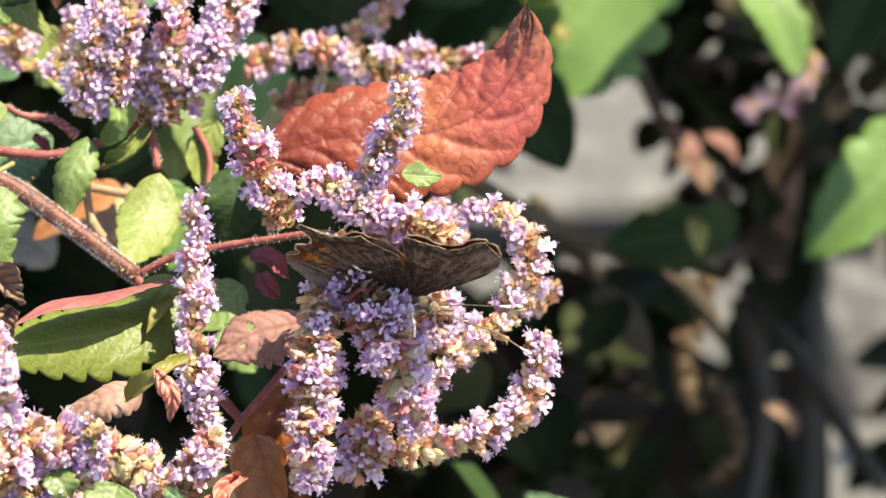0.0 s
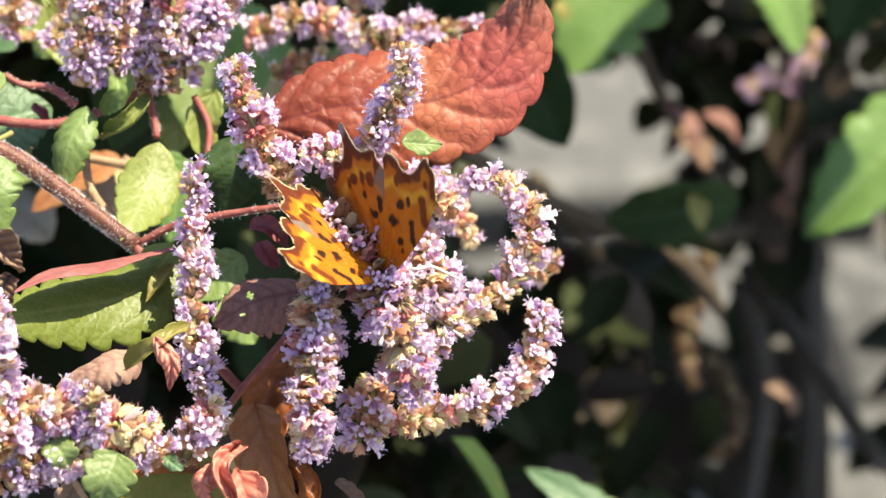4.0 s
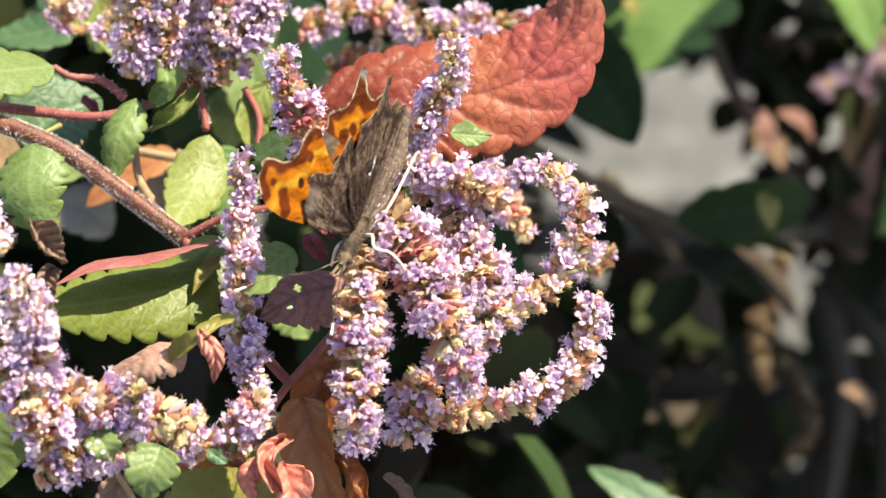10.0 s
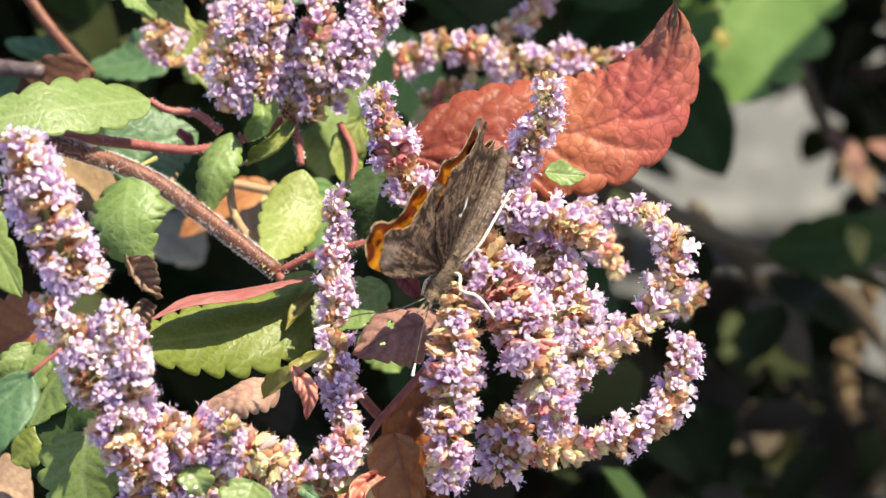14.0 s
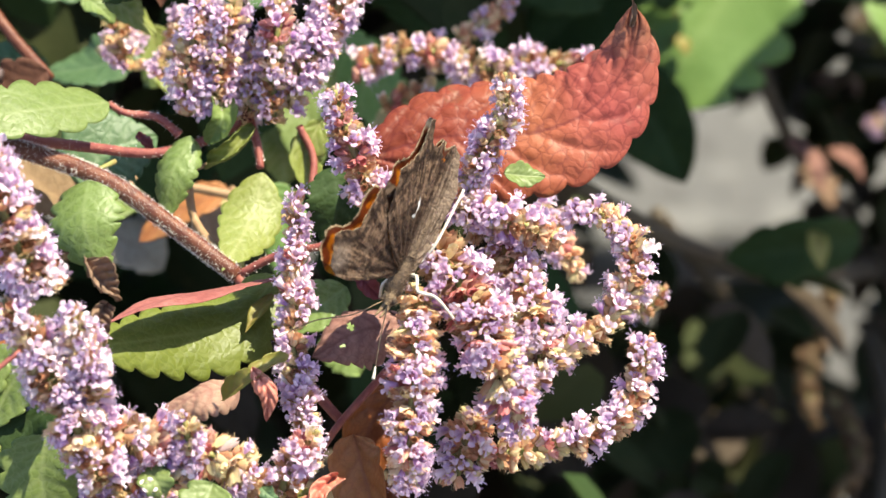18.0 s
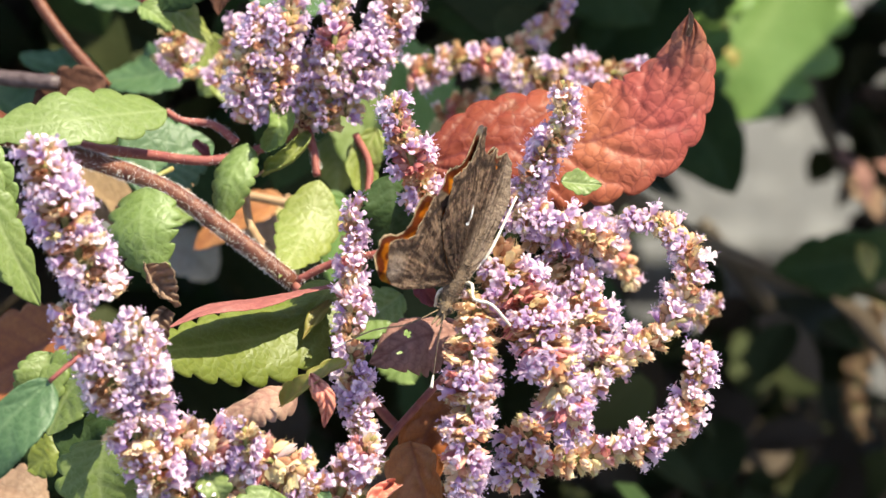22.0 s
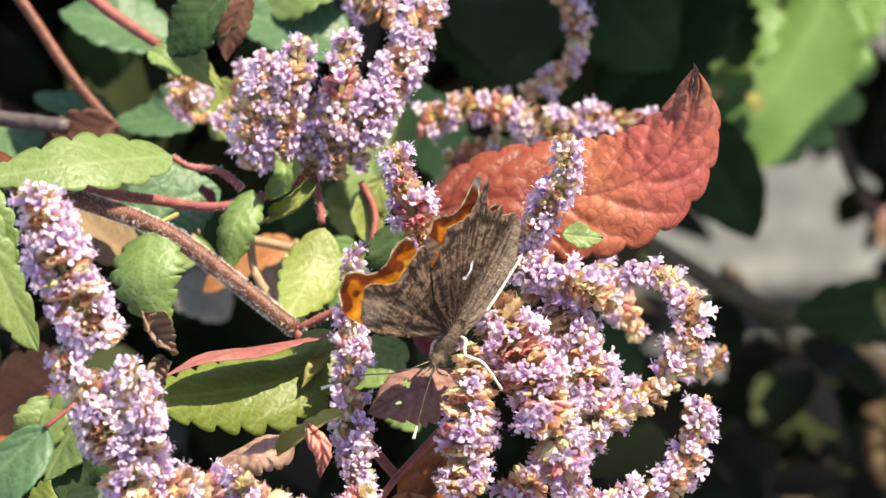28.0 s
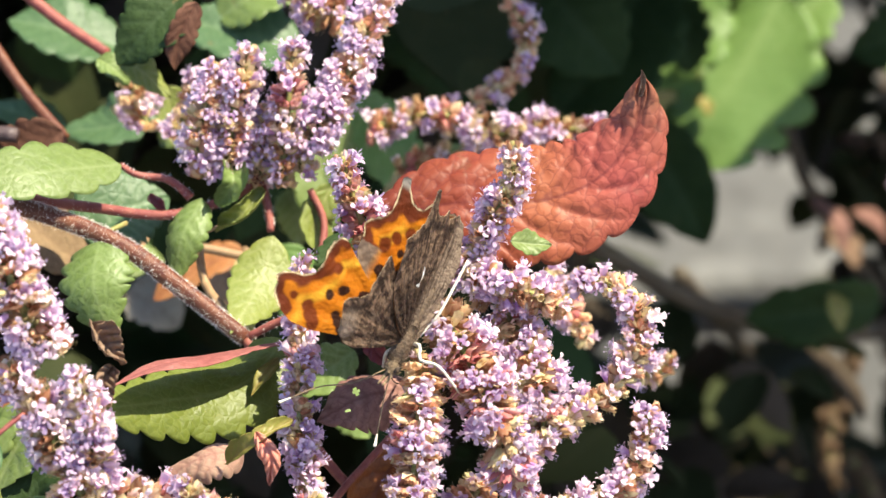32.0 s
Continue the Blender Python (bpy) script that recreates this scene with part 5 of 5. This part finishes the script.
HIND_SPOTS = [(9.9, -8.3, 1.0), (9.0, -7.6, 0.9), (6.8, -8.1, 0.8), (6.5, -9.2, 0.6), (7.4, -12.4, 0.75)]
HIND_PATCH = [(11.0, -12.6, 1.3), (9.4, -14.4, 1.2), (7.4, -16.0, 1.1), (12.8, -11.0, 1.0), (5.6, -17.0, 0.9)]


def edge_gap(p, line):
    best = 99.0
    for (ax, ay), (bx, by) in zip(line, line[1:]):
        dx, dy = bx - ax, by - ay
        s = max(0, min(1, ((p[0] - ax) * dx + (p[1] - ay) * dy) / (dx * dx + dy * dy + 1e-9)))
        best = min(best, math.hypot(p[0] - ax - s * dx, p[1] - ay - s * dy))
    return best


def blend(a, b, s):
    s = max(0.0, min(1.0, s))
    return tuple(x + (y - x) * s for x, y in zip(a, b))


def upper_tint(u, v, g, far, hind, spots, patch):
    """Tawny orange with dark spots, a brown outer band with yellow crescents inside it, and a pale fringe."""
    wob = noise.noise(Vector((u * 0.5, v * 0.5, 3))) * 0.7
    way = math.atan2(v + 2.0, u + 2.0)
    c = blend((0.39, 0.098, 0.003), (0.44, 0.145, 0.005), 0.5 + noise.noise(Vector((u * 0.25, v * 0.25, 8))))
    c = blend(c, (0.34, 0.10, 0.012), (4.5 - far) / 4)
    crescent = abs(math.sin(way * (7 if hind else 9) + 0.6))
    c = blend(c, (0.54, 0.26, 0.02), (1.2 - abs(g - 4.2 - 0.6 * wob)) * (0.35 + crescent))
    scallop = 3.1 + 1.2 * wob - 1.1 * crescent
    c = blend(c, (0.10, 0.017, 0.003), (scallop - g) * 1.6)
    c = blend(c, (0.075, 0.016, 0.004), (1.1 + 0.8 * wob - g) * 1.3)
    c = blend(c, (0.62, 0.47, 0.28), (0.34 - g) * 5)
    for sx, sy, sr in patch:
        c = blend(c, (0.12, 0.022, 0.003), (sr * 1.15 - math.hypot(u - sx, v - sy) - 0.6 * wob) * 2.5)
    for sx, sy, sr in spots:
        c = blend(c, (0.022, 0.006, 0.003), (sr * 1.1 - math.hypot(u - sx, v - sy) - 0.2 * wob) * 5)
    if hind:
        ray = 0.5 + 0.5 * noise.noise(Vector((way * 14, far * 0.12, 5)))
        c = blend(c, (0.15, 0.062, 0.022), (4.2 - u) / 3.5 * (0.5 + 0.5 * ray))
        c = blend(c, (0.16, 0.11, 0.08), (1.2 - u) / 1.2)
        c = blend(c, (0.24, 0.20, 0.17), (-v - 22.3) * 1.2)
        c = blend(c, (0.17, 0.115, 0.085), (u - 10.5) / 2.0 * (1 if v > -11.5 else 0))
    return c


def lower_tint(u, v, g, far, hind):
    """Bark brown: dark inner half, paler outer half, streaks along the veins and broken cross lines; a white comma on the hindwing."""
    wob = noise.noise(Vector((u * 0.45, v * 0.45, 3)))
    way = math.atan2(v - (0.5 if hind else 2.0), u + 1.5)
    streak = noise.noise(Vector((far * 0.16, way * 34, 9))) + 0.6 * noise.noise(Vector((far * 0.5, way * 60, 2)))
    cross = noise.noise(Vector((far * 1.3 + 2.0 * wob, way * 7, 4)))
    b = blend((0.040, 0.023, 0.016), (0.42, 0.32, 0.245), 0.36 + 2.1 * streak + 1.5 * cross)
    inner = (12.0 + 2.2 * wob + 0.8 * streak - far) * 0.7
    b = blend(b, tuple(x * 0.32 for x in b), inner * 0.7)
    b = blend(b, (0.016, 0.010, 0.008), 1.1 - abs(far - 12.0 - 2.8 * wob - 1.2 * cross) * 1.3)
    b = blend(b, (0.02, 0.012, 0.010), 0.95 - abs(far - 6.0 - 1.8 * wob - cross) * 1.4)
    b = blend(b, (0.34, 0.27, 0.22), (0.9 - abs(far - 14.6 - 2.5 * wob)) * 0.8)
    b = blend(b, (0.025, 0.018, 0.016), (0.95 - abs(g - 2.0 - 0.5 * wob)) * 1.3)
    b = blend(b, (0.16, 0.12, 0.10), (0.7 - g) * 1.2)
    vein = abs(math.sin(way * 12 + 0.2 * wob))
    b = blend(b, (0.022, 0.014, 0.011), (0.10 - vein) * 7 * min(1, far / 6))
    if not hind:
        b = blend(b, (0.50, 0.45, 0.42), (1.0 - math.hypot((u - 23.0) * 0.8, v - 4.6) / 3.6) * (1.1 + streak))
        b = blend(b, (0.42, 0.35, 0.29), (0.5 - abs((v - 0.30 * u) - 0.9)) * (0.6 + streak))
    else:
        bow = math.hypot(u - 6.1, v + 10.2)
        if u < 5.4 and v < -8.6:
            b = blend(b, (0.95, 0.94, 0.92), (0.34 - abs(bow - 1.7)) * 9)
        b = blend(b, (0.42, 0.36, 0.31), (1.6 - u) / 2.2 * (0.7 + streak))
    return (0.47 * b[0], 0.385 * b[1], 0.32 * b[2]) if b[0] < 0.7 else b


def wing_parts(outline, margin, spots, patch, hind):
    """Points of one wing as (out, forward, up) and its two drawings, above and below."""
    hub = (0.8, -2.0) if hind else (0.8, 0.2)
    rim = []
    for (ax, ay), (bx, by) in zip(outline, outline[1:]):
        k = max(2, int(math.hypot(bx - ax, by - ay) / 0.32))
        rim += [(ax + (bx - ax) * i / k, ay + (by - ay) * i / k) for i in range(k)]
    rim.append(outline[-1])
    for _ in range(2):
        rim = [rim[0]] + [((a[0] + 2 * b[0] + c[0]) / 4, (a[1] + 2 * b[1] + c[1]) / 4) for a, b, c in zip(rim, rim[1:], rim[2:])] + [rim[-1]]
    # ragged outer margin
    ragged = []
    for x, y in rim:
        near = max(0.0, 1 - edge_gap((x, y), margin) * 2)
        k = 1 + near * (0.020 * noise.noise(Vector((x * 0.9, y * 0.9, 6))) + 0.014 * noise.noise(Vector((x * 2.3, y * 2.3, 2))))
        ragged.append((hub[0] + (x - hub[0]) * k, hub[1] + (y - hub[1]) * k))
    rim, rings = ragged, 66
    P, top, low = [], [], []
    for j in range(rings + 1):
        s = (j / rings) ** 0.85
        for x, y in rim:
            u, v = hub[0] + (x - hub[0]) * s, hub[1] + (y - hub[1]) * s
            far = math.hypot(u, v)
            g = edge_gap((u, v), margin)
            ribs = 0.13 * math.sin(math.atan2(v, u + 0.5) * 26) * min(1, far / 6)
            curl = 0.35 * noise.noise(Vector((u * 0.3, v * 0.3, 7))) * max(0.0, 1 - g / 5)
            way = math.atan2(v, u + 1.5)
            ribs += (0.13 * noise.noise(Vector((far * 1.2, way * 9, 4))) + 0.09 * noise.noise(Vector((u * 1.9, v * 1.9, 11)))) * min(1, far / 3)
            P.append((u, v, 0.0012 * far * far * (1 if hind else 0.6) + ribs + curl - (0.35 + 0.55 * max(0.0, -u) if hind else 0.0)))
            top.append(upper_tint(u, v, g, far, hind, spots, patch))
            low.append(lower_tint(u, v, g, far, hind))
    return P, top, low, len(rim), rings


def wing(parent, name, parts, mirror):
    """A scalloped wing about its hinge: orange with dark spots above, mottled bark-brown below."""
    P, top, low, n, rings = parts
    side = -1 if mirror else 1
    V = [Vector((side * u, v, w)) for u, v, w in P]
    F = [(j * n + i, j * n + i + 1, (j + 1) * n + i + 1, (j + 1) * n + i) for j in range(rings) for i in range(n - 1)]
    if not mirror:
        F = [tuple(reversed(f)) for f in F]
    N = len(V)
    V2 = V + [v - Vector((0, 0, 0.10)) for v in V]
    F2 = F + [tuple(N + q for q in reversed(f)) for f in F]
    edge = [(rings * n + i, rings * n + i + 1, N + rings * n + i + 1, N + rings * n + i) for i in range(n - 1)]
    me = mesh_of(name, [v * 0.001 for v in V2], F2 + edge, [ORANGE, UNDER], [0] * len(F) + [1] * len(F) + [0] * len(edge))
    att = me.color_attributes.new("tint", "FLOAT_COLOR", "POINT")
    att.data.foreach_set("color", [x for c in top + low for x in (*c, 1.0)])
    ob = new(name, me)
    ob.parent = parent
    return ob


def body_material(name, a, b2):
    m, t, b = material(name, 0.75, 0.2)
    t.links.new(mixed(t, ramp(t, grain(t, 1500, 4), [(0.3, (0, 0, 0)), (0.7, (1, 1, 1))]), a, b2), b.inputs["Base Color"])
    bump(t, b, grain(t, 2500, 3), 0.8, 0.0003)
    return m


FUR = body_material("brown_fur", (0.06, 0.04, 0.028), (0.15, 0.10, 0.065))
TAWNY = body_material("tawny_fur", (0.13, 0.085, 0.05), (0.24, 0.165, 0.10))
CREAM = body_material("cream_leg", (0.52, 0.46, 0.38), (0.66, 0.60, 0.52))
DARK = body_material("dark_horn", (0.03, 0.02, 0.015), (0.10, 0.07, 0.05))


def lathe(rows, mat, name, squash=0.9, fur=0, seed=0):
    """A body section along Y from (y, radius, z) rows, with a coat of short hairs if fur."""
    rng = random.Random(seed)
    V, F, k = [], [], 14
    for y, r, z in rows:
        for i in range(k):
            w = 2 * math.pi * i / k
            V.append(Vector((r * math.cos(w), y, z + squash * r * math.sin(w))))
    for j in range(len(rows) - 1):
        for i in range(k):
            m = (i + 1) % k
            F.append((j * k + i, j * k + m, (j + 1) * k + m, (j + 1) * k + i))
    F += [tuple(range(k)), tuple(range((len(rows) - 1) * k, len(rows) * k))[::-1]]
    for _ in range(fur):
        j = rng.uniform(0, len(rows) - 1.001)
        a, s = rows[int(j)], j % 1
        b = rows[int(j) + 1]
        y, r, z = (a[q] + (b[q] - a[q]) * s for q in range(3))
        w = rng.uniform(0, 6.28)
        o = Vector((math.cos(w), rng.uniform(-0.9, 0.1), squash * math.sin(w)))
        p = Vector((r * math.cos(w) * 0.95, y, z + squash * r * math.sin(w) * 0.95))
        e = p + o.normalized() * rng.uniform(0.5, 1.2)
        q = len(V)
        V += [p + Vector((0, 0.06, 0)), p - Vector((0, 0.06, 0)), e]
        F.append((q, q + 1, q + 2))
    return mesh_of(name, [v * 0.001 for v in V], F, [mat])


def limb(points, r0, r1, mat, name):
    pts, tan, _ = spline(points, 14)
    V, F = [], []
    for i, (p, t) in enumerate(zip(pts, tan)):
        a, b = across(t)
        r = r0 + (r1 - r0) * i / 13
        V += [(p + (a * math.cos(w) + b * math.sin(w)) * r) * 0.001 for w in (0, 1.05, 2.1, 3.14, 4.19, 5.24)]
    for i in range(13):
        F += [(i * 6 + k, i * 6 + (k + 1) % 6, i * 6 + 6 + (k + 1) % 6, i * 6 + 6 + k) for k in range(6)]
    F += [tuple(range(6))[::-1], tuple(range(78, 84))]
    return mesh_of(name, V, F, [mat])


butterfly = new("butterfly")
butterfly.empty_display_size = 0.01
tagged(butterfly, "ragged-winged orange and brown butterfly feeding on the lilac flowers", "butterfly")
thorax = new("thorax", lathe([(4.2, 0.9, -0.2), (3.2, 1.4, 0), (1.2, 1.7, 0.1), (-1, 1.6, 0.1), (-2.8, 1.2, 0)], FUR, "thorax", 1.0, 700, 1))
abdomen = new("abdomen", lathe([(-2.4, 1.0, 0), (-4, 1.15, 0.1), (-7, 1.1, 0.0), (-10, 0.9, -0.1), (-12.5, 0.5, -0.2), (-13.6, 0.2, -0.3)], FUR, "abdomen", 1.0, 260, 2))
head = new("head", lathe([(3.9, 0.8, -0.2), (4.6, 1.25, -0.3), (5.6, 1.2, -0.4), (6.3, 0.6, -0.5)], TAWNY, "head", 1.0, 120, 3))
for piece in (thorax, abdomen, head):
    piece.parent = butterfly
for s, feeler in ((-1, [(-0.6, 6.0, 0.3), (-2.2, 11.0, 0.9), (-4.2, 17.0, 0.9)]), (1, [(0.6, 6.0, 0.3), (3.0, 10.6, 3.6), (5.9, 14.1, 8.2), (8.7, 18.2, 10.5)])):
    eye = new("eye", lathe([(4.5, 0.15, -0.3), (4.8, 0.6, -0.3), (5.3, 0.75, -0.3), (5.8, 0.5, -0.3), (6.0, 0.1, -0.3)], DARK, "eye"))
    eye.parent = head
    eye.location = (s * 0.00085, 0, 0)
    palp = new("palp", limb([(s * 0.4, 6.0, -0.6), (s * 0.5, 7.2, -0.2), (s * 0.5, 8.8, 0.6)], 0.5, 0.18, TAWNY, "palp"))
    palp.parent = head
    ant = new("antenna", limb(feeler, 0.12, 0.13, DARK if s < 0 else TAWNY, "antenna"))
    ant.parent = head
    end, way = Vector(feeler[-1]), (Vector(feeler[-1]) - Vector(feeler[-2])).normalized()
    club = new("club", limb([end - way * 0.3, end + way * 0.9, end + way * 1.9], 0.17, 0.32, CREAM, "club"))
    club.parent = ant
for path in ([(-0.8, -1, -1.6), (-1.2, -4.0, -2.8), (-2.4, -7.2, -2.2), (-1.9, -17.3, -3.4)], [(-1.2, 0, -0.8), (-3.4, 0.0, 0.4), (-5.4, 2.3, 1.4), (-8.0, 1.8, -0.4), (-11.6, 4.0, -4.6)],
             [(1.2, -1, -1), (4.0, -4.0, -2.5), (6.0, -8.0, -7.0)], [(1.2, 1, -1), (3.6, 3.0, -2.5), (6.0, 5.0, -7.5)]):
    leg = new("leg", limb(path, 0.34, 0.24, CREAM, "leg"))
    leg.parent = butterfly
proboscis = new("proboscis", limb([(0, 6.2, -0.7), (0, 7.0, -3.0), (0, 6.6, -6.0)], 0.14, 0.08, DARK, "proboscis"))
proboscis.parent = head
FORE_PARTS = wing_parts(FORE, FORE[5:17], FORE_SPOTS, FORE_PATCH, False)
HIND_PARTS = wing_parts(HIND, HIND[5:23], HIND_SPOTS, HIND_PATCH, True)
WINGS = {who: (wing(butterfly, "forewing", FORE_PARTS, who == "left"), wing(butterfly, "hindwing", HIND_PARTS, who == "left")) for who in ("right", "left")}


def perch(p, f, d):
    """The butterfly's pose on the plant: where its wings join, which way it faces and where its back points (plot frame)."""
    turn = PLOT.to_3x3().normalized()
    f = (turn @ Vector(f)).normalized()
    d = turn @ Vector(d)
    d = (d - f * d.dot(f)).normalized()
    m = Matrix((f.cross(d), f, d)).transposed().to_4x4()
    return Matrix.Translation(at(p)) @ m


def motions():
    # seconds, where it stands, which way it faces, where its back points
    stands = [
        (0.0, (14.0, -16.2, -3.6), (0.90, 0.25, -0.33), (0.36, -0.82, 0.44)),
        (0.5, (12.6, -15.7, -1.5), (0.761, -0.344, -0.55), (-0.029, -0.865, 0.501)),
        (2.0, (12.4, -14.5, -1.2), (0.855, -0.187, -0.484), (-0.058, -0.961, 0.269)),
        (2.8, (11.8, -15.5, -2.4), (0.77, -0.29, -0.56), (-0.07, -0.93, 0.36)),
        (3.5, (10.6, -17.8, -5.1), (0.521, -0.554, -0.65), (-0.118, -0.801, 0.587)),
        (5.5, (6.2, -24.0, -5.7), (0.339, -0.683, -0.648), (-0.395, -0.728, 0.561)),
        (6.0, (1.6, -24.3, -6.3), (0.031, -0.694, -0.719), (-0.371, -0.676, 0.636)),
        (7.0, (-1.9, -26.4, -6.2), (-0.235, -0.355, -0.905), (-0.41, -0.80, 0.43)),
        (8.0, (-1.8, -24.9, -4.3), (-0.28, -0.136, -0.95), (-0.42, -0.87, 0.25)),
        (9.0, (-4.4, -22.3, 0.8), (-0.41, -0.34, -0.84), (-0.36, -0.79, 0.49)),
        (10.0, (-2.7, -19.2, 1.1), (-0.431, -0.23, -0.872), (-0.361, -0.842, 0.401)),
        (13.0, (-3.3, -19.3, 1.2), (-0.478, -0.074, -0.875), (-0.409, -0.863, 0.296)),
        (22.0, (-4.5, -19.3, 0.9), (-0.417, -0.074, -0.906), (-0.422, -0.867, 0.265)),
        (28.0, (-5.1, -19.4, 0.6), (-0.50, -0.03, -0.86), (-0.428, -0.86, 0.278)),
        (32.0, (-4.4, -19.4, 0.7), (-0.443, -0.106, -0.89), (-0.41, -0.859, 0.307))]
    walk(butterfly, [(t, perch(p, f, d)) for t, p, f, d in stands])
    # seconds, lift of the left wings, lift of the right wings, outward sweep of the hindwings
    beats = [
        (0.0, 94, 82, -6), (0.3, 74, 70, 0), (0.5, 65, 51, 3), (0.8, 62, 80, 5), (1.0, 65, 87, 6), (1.5, 72, 88, 6), (2.0, 58, 87, 7), (2.5, 60, 87, 6), (3.0, 72, 86, 5), (3.5, 68, 48, 4),
        (5.5, 60, 64, 5), (6.0, 61, 39, 5), (6.5, 63, 28, 7), (7.0, 67, 23, 7), (7.5, 66, 30, 7), (8.0, 79, 65, 5), (8.5, 68, 44, 5), (9.0, 66, 31, 6), (9.5, 78, 74, 5), (10.0, 79, 78, 6), (11.0, 80, 83, 5), (12.0, 81, 88, 3),
        (13.0, 81, 90, 2), (17.0, 83, 90, 1), (22.0, 84, 89, 1), (25.0, 85, 87, 1), (27.5, 91, 76, 0), (28.0, 91, 75, 0), (29.0, 90, 77, 1), (30.0, 88, 79, 1), (31.0, 86, 77, 2), (31.5, 83, 70, 2), (32.0, 81, 63, 2)]
    for who, s, k in (("left", 1, 1), ("right", -1, 2)):
        for piece, role in zip(WINGS[who], ("fore", "hind")):
            walk(piece, [(row[0], pose(0, 0, 0.0012, 0, s * row[k], 0) @ Matrix.Rotation(radians(-s * row[3] if role == "hind" else 0), 4, "Z")) for row in beats])


motions()
